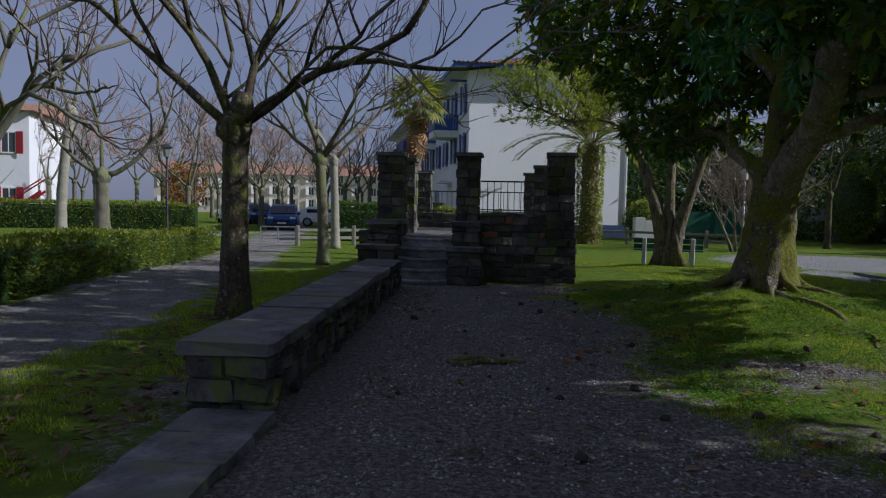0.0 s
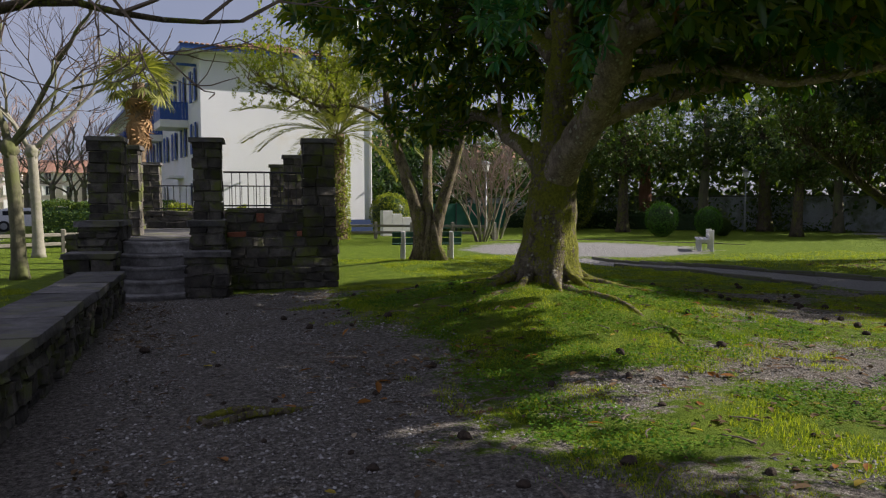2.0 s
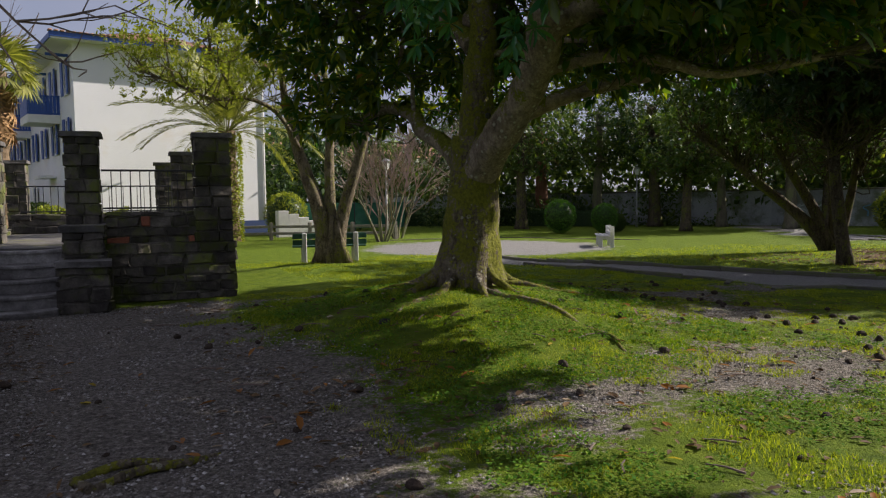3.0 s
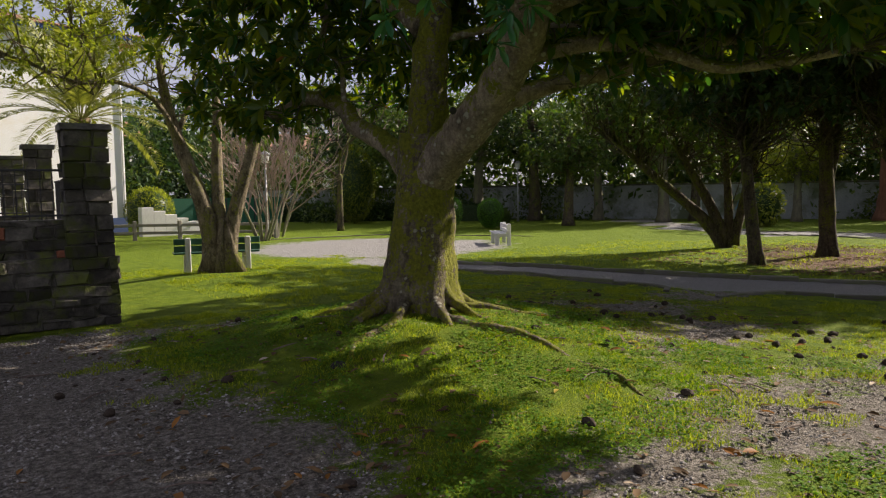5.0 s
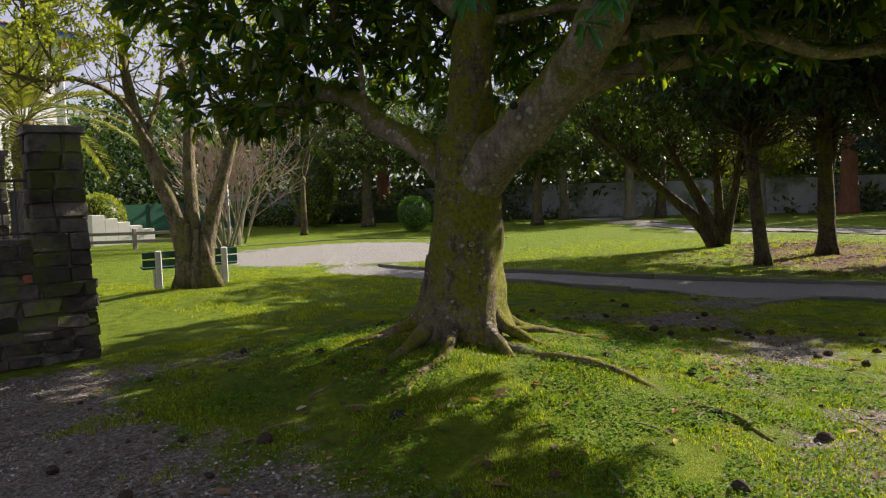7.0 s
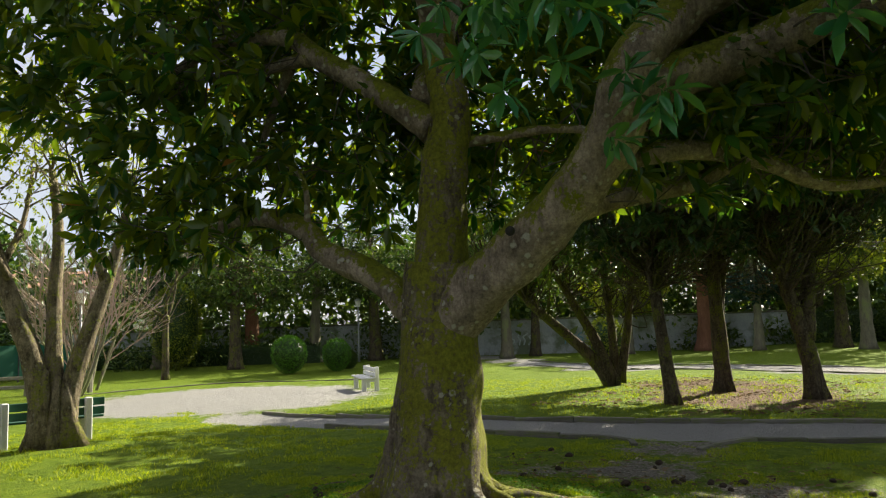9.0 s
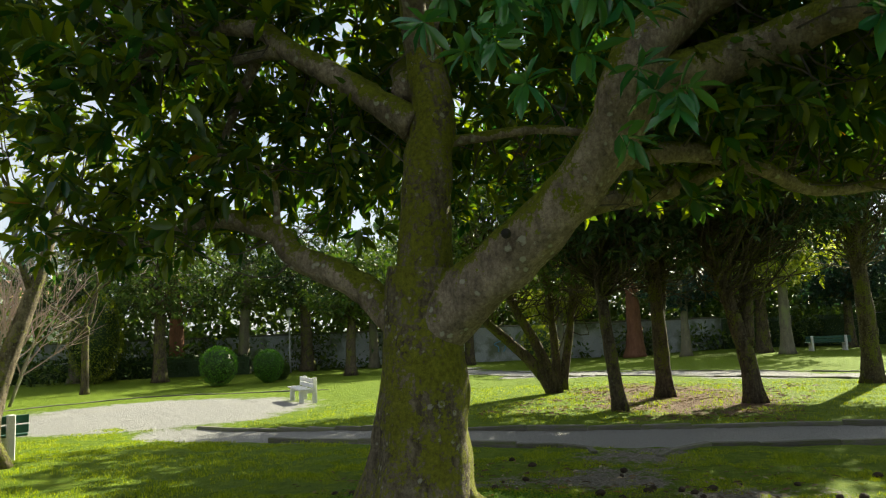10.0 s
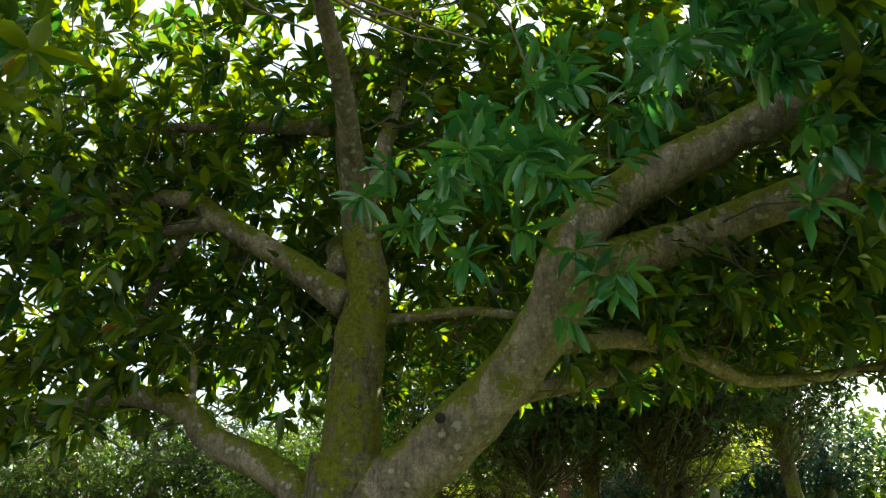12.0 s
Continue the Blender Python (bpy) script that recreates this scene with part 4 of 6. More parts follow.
def bare_tree(x, y, trunk_h, r, limbs, seed, label, bark="bark_grey", twig="twig", length=1.7, depth=3, lean=(0, 0), spread_a=0.6, lift=0.2, stub=False):
    """A leafless tree: trunk, pollard knuckle, limbs, twigs."""
    rnd = random.Random(seed)
    tree = empty("bare_tree", on(x, y, -0.03), label, "tree", "bare trees of the avenue")
    top = Vector((lean[0], lean[1], trunk_h))
    bm = bmesh.new()
    tube(bm, spline([(0, 0, 0), (lean[0] * 0.3, lean[1] * 0.3, trunk_h * 0.5), top], 0.15), r, r * 0.82, 14, 0.14, 0.35, 1.0, 4)
    part("trunk", bm, bark, tree, "", True)
    bm = bmesh.new()
    bmesh.ops.create_icosphere(bm, subdivisions=3, radius=r * 1.08)
    for v in bm.verts:
        v.co *= 1 + 0.35 * noise.noise(v.co * (2.2 / r) + Vector((seed, 0, 0)))
        v.co.z *= 1.35
    ob = part("knuckle", bm, bark, tree, "swollen pruned fork", True)
    ob.location = top
    if stub:
        bm = bmesh.new()
        tube(bm, [(0, 0, 0), (0.02, 0.01, 0.25), (0.04, 0.0, 0.42)], r * 0.85, r * 0.62, 10, 0.25)
        ob = part("cut_stub", bm, bark, tree, "sawn-off limb stub", True)
        ob.location = top + Vector((0.05, 0, 0.05))
    made = []
    for d, ln, rr in limbs:
        grow(top + Vector(d).normalized() * r * 0.6, d, ln, rr, depth, rnd, made, spread_a, lift)
    thin = bmesh.new()
    for pts, r0, r1, dep in made:
        if dep >= depth - 1:
            bm = bmesh.new()
            tube(bm, pts, r0, r1, 8, 0.12)
            part("limb", bm, bark, tree, "", True)
        else:
            k = 1.7 if twig == "twig_pink" else 1.0
            tube(thin, pts[::2] if len(pts) > 4 else pts, r0 * k, max(0.003, r1) * k, 4)
    tagged(part("branchwork", thin, twig, tree), kind="stuff")
    return tree


def leaf_tree(x, y, stems, crown, seed, label, leaf="leaf_mid", bark="bark_dark", count=2500, size=(0.1, 0.05), per=6, name="leafy_tree", gaps=0.1, wood=0.18, hollow=0.3, floor=-0.9):
    """A tree in leaf: stems (points, r0, r1), crown blobs (centre, radii, share), all from its foot."""
    tree = empty(name, on(x, y, -0.03), label, "tree", "leafy trees of the park")
    lines = []
    for pts, r0, r1 in stems:
        bm = bmesh.new()
        line = spline(pts, 0.25)
        lines.append(line[len(line) // 2 :])
        tube(bm, line, r0, r1, 12, 0.16, 0.35 if pts[0][2] < 0.2 else 0.0, 1.0, 5)
        part("trunk", bm, bark, tree, "", True)
    total = sum(c[2] for c in crown)
    w, a, tips = [], [], []
    for i, (c, rad, share) in enumerate(crown):
        p = crown_points(int(count * share / total), c, rad, seed + i, hollow, floor, gaps)
        ww, aa = rosettes(p, c, per, seed=seed + i)
        w.append(ww), a.append(aa), tips.append(p)
    w, a, tips = np.concatenate(w), np.concatenate(a), np.concatenate(tips)
    bm = bmesh.new()
    twigs(bm, tips[:: max(1, int(1 / wood))], lines, seed, 0.02, 3, 4.5)
    tagged(part("branchwork", bm, bark, tree), kind="stuff")
    r = np.random.default_rng(seed)
    me = scatter("leaves", w, a, r.uniform(0.7, 1.35, len(w)) * size[0], r.uniform(0.7, 1.3, len(w)) * size[1], CARD, CARD_F, seed, leaf)
    part("crown", me, None, tree)
    return tree


# left of the wall: the pollard and the avenue
bare_tree(-2.6, 8.95, 2.35, 0.185, [((-0.95, 0.2, 0.55), 2.3, 0.068), ((-0.35, -0.1, 0.95), 2.2, 0.06), ((0.25, 0.3, 1.0), 2.2, 0.066), ((0.8, 0.3, 0.75), 2.4, 0.07), ((0.95, -0.3, 0.55), 1.6, 0.042), ((-0.2, 0.8, 0.8), 1.9, 0.048)], 11, "old pollarded bare tree with dark trunk and sawn stub", "bark_old", length=2, depth=4, stub=True)
bare_tree(-3.05, 19.9, 2.9, 0.165, [((-0.2, 0.1, 1.0), 2.4, 0.09), ((0.55, 0, 0.85), 2.2, 0.08), ((-0.9, 0.2, 0.6), 2.0, 0.06), ((0.9, -0.2, 0.5), 1.8, 0.05)], 12, "bare forked tree with pale mossy trunk on the lawn", "bark_lime", lean=(-0.12, 0), depth=4)
bare_tree(-3.65, 27.2, 3.3, 0.17, [((-0.5, 0, 0.9), 2.4, 0.08), ((0.7, 0, 0.8), 2.6, 0.08)], 13, "slim bare tree with pale trunk beside the fence", "bark_pale", lean=(-0.1, 0), depth=2)
bare_tree(-13.5, 29.9, 2.6, 0.3, [((-0.8, 0, 0.5), 2.8, 0.11), ((0.1, 0.1, 1.0), 3.0, 0.1), ((0.9, 0, 0.45), 3.2, 0.12), ((-0.6, 0.3, 0.8), 2.4, 0.08)], 14, "pollarded bare tree with thick grey trunk behind the hedge", "bark_grey")
bare_tree(-16.5, 32.5, 5.5, 0.24, [((-0.4, 0, 0.9), 3.0, 0.1), ((0.5, 0, 0.9), 3.0, 0.1)], 15, "tall bare tree with pale smooth trunk", "bark_pale", lean=(0.5, 0))
bare_tree(-11.0, 17.5, 2.4, 0.3, [((0.6, 0, 0.7), 3.2, 0.12), ((0.8, -0.3, 0.35), 3.0, 0.1), ((0.1, 0.2, 1.0), 3.2, 0.11), ((-0.7, 0, 0.7), 2.6, 0.1)], 16, "spreading bare tree whose limbs reach over the hedge", "bark_grey")
AVENUE = ((-11.6, 50), (-13.4, 56), (-12.0, 63), (-15.6, 47), (-19, 52), (-14.5, 70), (-18.5, 64), (-6.6, 56), (-24, 60), (-7.2, 72), (-22, 74), (-9.6, 66), (-16.5, 82), (-27, 52), (-5.2, 62), (-11, 78), (-21, 46), (-30, 62), (-34, 72), (-25, 84), (-19, 92), (-13.5, 90), (-8, 86), (-16, 60), (-22.5, 66), (-29, 80), (-3.6, 74), (-38, 58))
for i, (x, y) in enumerate(AVENUE):
    bare_tree(x, y, 2.5 + 0.3 * (i % 3), 0.19, [((-0.6, 0, 0.8), 2.6, 0.085), ((0.5, 0.3, 0.9), 2.8, 0.085), ((0.1, -0.3, 1.0), 3.0, 0.085)], 40 + i, "distant bare avenue tree with a haze of fine twigs", "bark_grey", "twig_pink", depth=4 if i < 8 else 3, spread_a=0.6)
leaf_tree(-16.6, 49.5, [([(0, 0, 0), (0.1, 0, 1.2), (0, 0, 2.6)], 0.14, 0.06)], [((0, 0, 2.5), (1.5, 1.5, 1.7), 1)], 311, "small tree keeping its orange-brown winter leaves", "leaf_autumn", "bark_grey", 700, (0.16, 0.09), 6)

# three-stemmed tree by the bench
def fluted_tree():
    """Three stems grown together at the foot, with hollows between the ribs."""
    def out(u, z, v=0.0):
        return (0.85 * u + 0.5 * v, -0.5 * u + 0.85 * v, z)

    stems = [
        ([out(-0.13, 0), out(-0.17, 0.7), out(-0.3, 1.4), out(-0.58, 2.2), out(-0.85, 3.1), out(-1.0, 3.9), out(-1.05, 4.6)], 0.2, 0.065),
        ([out(0.03, 0, 0.1), out(0.0, 1.2, 0.1), out(-0.02, 2.2, 0.15), out(0.02, 3.3, 0.2), out(-0.1, 4.4, 0.3)], 0.165, 0.06),
        ([out(0.15, 0), out(0.2, 0.7), out(0.32, 1.2), out(0.5, 1.8), out(0.72, 2.5), out(0.9, 3.1), out(1.05, 3.8)], 0.19, 0.065),
        ([out(-0.3, 0, -0.05), out(-0.2, 0.5, -0.1), out(-0.1, 1.2, -0.1)], 0.12, 0.06),
        ([out(0.0, 0, -0.18), out(0.03, 0.5, -0.16), out(0.07, 1.1, -0.1)], 0.1, 0.05),
        ([out(0.38, 0, -0.05), out(0.26, 0.4, -0.1), out(0.2, 1.0, -0.1)], 0.12, 0.06),
        ([(-0.6, 0.2, 2.6), (-1.15, 0.1, 3.4), (-1.9, -0.1, 3.65), (-2.55, -0.25, 3.55), (-3.3, -0.3, 3.8), (-3.95, -0.4, 4.0)], 0.06, 0.018),
        ([(-2.1, -0.15, 3.6), (-2.45, -0.3, 4.2), (-2.8, -0.4, 4.7)], 0.035, 0.012),
        ([out(-0.75, 2.8), out(-0.5, 3.5, 0.3), out(-0.4, 4.4, 0.5)], 0.06, 0.025),
        ([out(0.72, 2.5), out(0.5, 3.2, -0.2), out(0.4, 4.0, -0.3)], 0.06, 0.025),
    ]
    crown = [((-0.3, 0.25, 5.0), (1.9, 1.9, 1.2), 0.7), ((0.8, 0.25, 4.5), (1.5, 1.5, 0.9), 0.35), ((-3.0, -0.3, 4.55), (1.75, 1.4, 1.25), 1.7), ((-1.55, -0.25, 4.7), (1.2, 1.2, 0.9), 0.6)]
    leaf_tree(5.9, 18.1, stems, crown, 21, "three-stemmed tree with stripped brown bark before the bench", "leaf_light", "bark_smooth", 1900, (0.085, 0.042), wood=0.07)


fluted_tree()
# the row of trunks beyond the path
for i, (x, y, stems, cr) in enumerate((
    (14.65, 11.3, [([(0, 0, 0), (-0.15, 0.1, 1.2), (-0.25, 0.2, 2.6), (-0.5, 0.2, 4.2)], 0.14, 0.09)], ((-0.4, 0, 5.0), (2.6, 2.6, 2.2), 1)),
    (17.5, 11.05, [([(0, 0, 0), (-0.15, 0, 1.3), (-0.3, 0, 2.6), (-0.4, 0, 4.6)], 0.195, 0.1), ([(-0.2, 0, 1.6), (0.15, -0.1, 3.0), (0.2, -0.2, 4.6)], 0.13, 0.08)], ((0, 0, 5.2), (3.0, 3.0, 2.3), 1)),
    (16.5, 9.0, [([(0, 0, 0), (-0.1, 0.1, 1.0), (-0.35, 0.35, 2.2), (-0.9, 0.7, 3.8)], 0.2, 0.09), ([(-0.1, 0.1, 1.2), (0.05, 0, 2.4), (0.2, -0.2, 4.2)], 0.17, 0.09)], ((0, 0, 5.0), (3.0, 2.6, 2.1), 1)),
    (18.5, 14.1, [([(0, 0, 0), (-0.5, 0.5, 0.9), (-1.5, 1.3, 2.0), (-2.6, 2.1, 3.2)], 0.18, 0.07), ([(0, 0, 0.1), (-0.35, 0.3, 1.2), (-1.0, 0.8, 2.6), (-1.6, 1.2, 4.0)], 0.16, 0.07), ([(0.1, 0, 0.1), (0.05, 0, 1.4), (-0.1, 0.1, 3.2)], 0.14, 0.07), ([(0.15, -0.1, 0.1), (0.35, -0.3, 1.4), (0.5, -0.5, 3.2)], 0.14, 0.07)], ((-0.8, 0.6, 4.6), (3.6, 3.4, 2.0), 1)),
    (21.45, 6.8, [([(0, 0, 0), (-0.15, 0, 1.6), (-0.4, 0.1, 3.4), (-0.5, 0.2, 5.4)], 0.24, 0.13)], ((-0.2, 0, 6.0), (2.8, 2.8, 2.2), 1)),
)):
    leaf_tree(x, y, stems, [cr], 60 + i, "dark evergreen tree with leaning mossy stems beyond the path", "leaf_dark" if i != 3 else "leaf_mid", "bark_dark", 1900, (0.19, 0.085), 7, gaps=0.06)
# far trunks
FAR = ((29.1, 28.6, 0.28, 6.5, "leaf_mid"), (35.3, 27.0, 0.34, 8, "leaf_mid"), (37.3, 26.3, 0.3, 8, "leaf_mid"), (35.2, 31.4, 0.3, 8, "leaf_dark"), (41.8, 18.0, 0.5, 9, "leaf_dark"), (38.1, 14.5, 0.25, 6, "leaf_blue"), (39.9, 11.1, 0.35, 8, "leaf_mid"), (38.1, 9.9, 0.3, 8, "leaf_light"), (44.5, 7.3, 0.28, 6, "leaf_blue"), (46.5, 4.5, 0.3, 7, "leaf_blue"), (42.5, -1.0, 0.3, 7, "leaf_blue"), (39.3, 21.5, 0.25, 6, "leaf_light"), (25.0, 37.2, 0.35, 8, "leaf_mid"), (29.8, 41.5, 0.5, 9, "leaf_dark"), (33.0, 34.5, 0.4, 9, "leaf_dark"), (31.0, 37.5, 0.35, 9, "leaf_mid"), (47.0, 13.0, 0.35, 8, "leaf_mid"), (24.5, 43.0, 0.4, 9, "leaf_dark"))
for i, (x, y, r, h, leaf) in enumerate(FAR):
    s = random.Random(i)
    l = s.uniform(-0.3, 0.3)
    leaf_tree(x, y, [([(0, 0, 0), (l * 0.3, 0, h * 0.25), (l, 0, h * 0.55), (l * 1.2, 0.2, h * 0.8)], r, r * 0.4)], [((l, 0, h * 0.72), (h * 0.42, h * 0.42, h * 0.3), 1), ((l + 0.8, 0.5, h * 0.5), (h * 0.3, h * 0.3, h * 0.14), 0.35)], 80 + i, "park tree with a straight trunk and a full crown", leaf, "bark_red" if i in (4, 13) else "bark_grey" if i % 2 else "bark_dark", 900, (0.26, 0.12), 6)
# unseen evergreens, added only to shade the start of the walk
leaf_tree(7.4, 2.1, [([(0, 0, 0), (0.1, 0, 2.0), (0, 0.1, 4.0), (0.1, 0, 5.6)], 0.24, 0.1)], [((0, 0, 5.2), (2.5, 3.0, 1.7), 1)], 401, "unseen dark evergreen tree added to shade the trodden soil", "leaf_dark", "bark_dark", 1700, (0.2, 0.09), 7)
leaf_tree(6.5, -1.6, [([(0, 0, 0), (0.1, 0, 2.0), (0, 0.1, 4.0), (0.1, 0, 5.6)], 0.24, 0.1)], [((0, 0, 4.8), (3.0, 2.6, 2.2), 1)], 402, "unseen evergreen tree added to shade the start of the path", "leaf_dark", "bark_dark", 1300, (0.2, 0.09), 7)

# ---- park furniture, hedges, palms ----
def foliage_box(name, pts, wide, high, label, leaf, seed, count, size, category="hedge", top=0.12):
    """A clipped hedge along a line: a dark inner body and leaves over it."""
    ob = empty(name, on(*pts[0]), label, category)
    inv = ob.matrix_world.inverted()
    line = spline([(*p, 0) for p in pts], 0.4)
    bm, last = bmesh.new(), None
    for i, p in enumerate(line):
        d = (line[min(i + 1, len(line) - 1)] - line[max(i - 1, 0)]).normalized()
        s = Vector((-d.y, d.x, 0)) * wide * 0.42
        g = float(height(p.x, p.y))
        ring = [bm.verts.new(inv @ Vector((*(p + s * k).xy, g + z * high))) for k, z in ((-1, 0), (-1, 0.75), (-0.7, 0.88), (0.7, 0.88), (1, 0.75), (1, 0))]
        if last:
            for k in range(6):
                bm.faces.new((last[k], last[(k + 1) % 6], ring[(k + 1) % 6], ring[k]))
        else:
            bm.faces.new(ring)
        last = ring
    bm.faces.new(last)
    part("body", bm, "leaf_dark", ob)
    r = np.random.default_rng(seed)
    k = r.integers(0, len(line) - 1, count)
    t = r.random(count)
    P = np.array([tuple(p) for p in line])
    base = P[k] * (1 - t[:, None]) + P[k + 1] * t[:, None]
    d = P[k + 1] - P[k]
    d /= np.linalg.norm(d, axis=1, keepdims=True)
    s = np.stack([-d[:, 1], d[:, 0], 0 * t], 1)
    u = r.uniform(-1, 1, count)
    z = np.where(r.random(count) < 0.55, r.uniform(0.03, 0.95, count), r.uniform(0.85, 1.0, count))
    u = np.where(z < 0.85, np.sign(u) * r.uniform(0.8, 1.08, count), u)
    wob = np.array([noise.noise((b[0] * 1.3, b[1] * 1.3, q * 2)) for b, q in zip(base, z)])
    base = base + s * (u * wide * 0.5 * (1 + 0.22 * wob))[:, None]
    base[:, 2] = height(base[:, 0], base[:, 1]) + z * high * (1 + top * wob)
    way = s * np.sign(u)[:, None] * (z < 0.85)[:, None] + np.stack([0 * z, 0 * z, 0.3 + 0.8 * (z > 0.85)], 1) + r.normal(0, 0.55, (count, 3))
    lv = part("foliage", scatter("foliage", base, way, r.uniform(0.7, 1.4, count) * size, r.uniform(0.4, 0.7, count) * size, CARD, CARD_F, seed, leaf), None, ob)
    lv.matrix_basis = inv
    return ob


def ball_bush(x, y, r, label, leaf="leaf_mid", seed=1, squash=1.0, count=5000, size=0.07):
    ob = empty("clipped_bush", on(x, y), label, "bush", "clipped bushes")
    bm = bmesh.new()
    bmesh.ops.create_icosphere(bm, subdivisions=3, radius=r * 0.86)
    for v in bm.verts:
        v.co *= 1 + 0.08 * noise.noise(v.co * 3 / r)
        v.co.z = v.co.z * squash + r * squash * 1.02
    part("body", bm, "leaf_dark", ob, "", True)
    rn = np.random.default_rng(seed)
    d = rn.normal(0, 1, (count, 3))
    d /= np.linalg.norm(d, axis=1, keepdims=True)
    wob = np.array([1 + 0.07 * noise.noise(Vector(q) * 3) for q in d])
    w = d * (r * rn.uniform(0.86, 1.0, count) * wob)[:, None] * np.array([1, 1, squash]) + np.array([0, 0, r * squash * 1.02])
    part("foliage", scatter("foliage", w, d + rn.normal(0, 0.6, (count, 3)), size, size * 0.55, CARD, CARD_F, seed, leaf), None, ob)
    bm = bmesh.new()
    tube(bm, [(0, 0, -0.05), (0.01, 0, r * 0.3)], 0.06, 0.04, 6)
    part("stem", bm, "bark_dark", ob)
    return ob


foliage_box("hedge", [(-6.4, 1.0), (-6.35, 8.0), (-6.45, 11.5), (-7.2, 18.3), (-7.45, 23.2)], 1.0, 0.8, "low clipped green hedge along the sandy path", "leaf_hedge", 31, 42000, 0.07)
foliage_box("hedge", [(-26.0, 40.0), (-13.5, 42.0)], 1.2, 1.5, "tall clipped hedge before the red-shuttered house", "leaf_hedge", 32, 9000, 0.12)
foliage_box("hedge", [(-4.6, 33.2), (-2.0, 33.6), (0.5, 34.0)], 1.4, 1.75, "dark rounded evergreen hedge behind the wooden fence", "leaf_mid", 33, 9000, 0.1)
foliage_box("hedge", [(14.0, 47.5), (24.0, 46.0), (31.0, 37.0)], 1.0, 1.1, "rough low hedge before the far wall", "leaf_dark", 34, 8000, 0.13)
foliage_box("hedge", [(46.5, 14.0), (49.0, 5.0), (50.5, -8.0)], 1.5, 2.0, "long clipped hedge at the park's far side", "leaf_mid", 35, 12000, 0.14)
foliage_box("planter_shrub", [(0.05, 20.75), (1.5, 20.6), (1.9, 20.55)], 0.5, 1.55, "low green shrub in the terrace planter", "leaf_light", 36, 3500, 0.07, "shrub", 0.2)
leafy("leaf_bush", (0.05, 0.15, 0.018), (0.13, 0.27, 0.03), 0.35, 0.5, 0.3)
ball_bush(22.9, 31.0, 0.8, "round clipped evergreen bush on the lawn", "leaf_bush", 3, squash=1.05)
ball_bush(24.9, 30.0, 0.66, "smaller round clipped evergreen bush", "leaf_bush", 4, squash=1.1)
ball_bush(26.3, 30.6, 0.45, "small round clipped bush under the trees", seed=5)
ball_bush(11.6, 39.5, 1.1, "light green garden shrub by the white house", "leaf_light", 6, 1.0, 4000, 0.12)
ball_bush(47.0, 9.5, 0.8, "loose grey-green shrub on the far lawn", "leaf_mid", 7, 1.1, 1500, 0.16)
ball_bush(23.8, 40.5, 1.35, "tall clipped evergreen column on the lawn", "leaf_hedge", 8, 1.7, 7000, 0.12)
ball_bush(33.5, 20.5, 0.9, "pale feathery shrub on the lawn", "leaf_light", 9, 1.1, 1200, 0.2)


def bench(m, label, slat="green_paint", length=2.1):
    """A park bench: two white concrete legs, painted slats; its back towards -y."""
    ob = empty("park_bench", m, label, "bench", "park benches")
    for x in (0.27, length - 0.27):
        bm = bmesh.new()
        box(bm, (x - 0.05, -0.03, 0.0), (x + 0.05, 0.1, 0.75), 0.012)
        box(bm, (x - 0.05, 0.07, 0.3), (x + 0.05, 0.5, 0.4), 0.012)
        box(bm, (x - 0.05, 0.36, 0.0), (x + 0.05, 0.5, 0.33), 0.012)
        part("leg", bm, "concrete_white", ob, "white painted concrete leg")
    for z in (0.5, 0.65):
        part("back_slat", boxed((0, 0.1, z - 0.045), (length, 0.14, z + 0.08), 0.008), slat, ob)
    for y in (0.14, 0.28, 0.42):
        part("seat_slat", boxed((0, y, 0.4), (length, y + 0.11, 0.44), 0.008), slat, ob)
    return ob


bench(pose(*on(5.24, 18.82, -0.02), 0, 0, -15), "green-slatted park bench with white concrete legs behind the tree", length=1.75)
bench(pose(17.35, 21.15, -0.27, 0, 0, 52), "weathered pale park bench beside the gravel square", "concrete_white", 1.9)
bench(pose(40.6, 9.2, -0.02, 0, 0, -70), "distant green park bench on the far lawn")
bench(pose(-20.5, 33.0, -0.27, 0, 0, 150), "white park bench before the hedge", "white_paint")


def rail_fence(pts, label, gap=1.9, high=0.72):
    """Two-rail wooden fence; each post and rail a part."""
    ob = empty("rail_fence", on(*pts[0]), label, "fence", "wooden fences")
    inv = ob.matrix_world.inverted()
    posts = []
    for (ax, ay), (bx, by) in zip(pts, pts[1:]):
        n = max(1, round(math.hypot(bx - ax, by - ay) / gap))
        posts += [(ax + (bx - ax) * i / n, ay + (by - ay) * i / n) for i in range(n)]
    posts.append(pts[-1])
    for x, y in posts:
        p = part("post", boxed((-0.075, -0.075, -0.1), (0.075, 0.075, high + 0.08), 0.025), "wood_fence", ob)
        p.location = inv @ Vector(on(x, y))
    for (ax, ay), (bx, by) in zip(posts, posts[1:]):
        for z in (high * 0.42, high * 0.85):
            a, b = Vector(on(ax, ay, z)), Vector(on(bx, by, z))
            p = part("rail", boxed((-(b - a).length / 2, -0.035, -0.06), ((b - a).length / 2, 0.035, 0.06), 0.015), "wood_fence", ob)
            p.matrix_basis = inv @ Matrix.LocRotScale((a + b) / 2, Euler((0, 0, math.atan2(b.y - a.y, b.x - a.x))), None)
    return ob


rail_fence([(5.0, 35.6), (9.45, 34.9), (10.9, 33.8), (14.1, 31.6)], "weathered two-rail wooden fence before the white house")
rail_fence([(-5.3, 28.5), (-3.2, 29.5), (-1.5, 30.3)], "pale two-rail wooden fence beside the road")


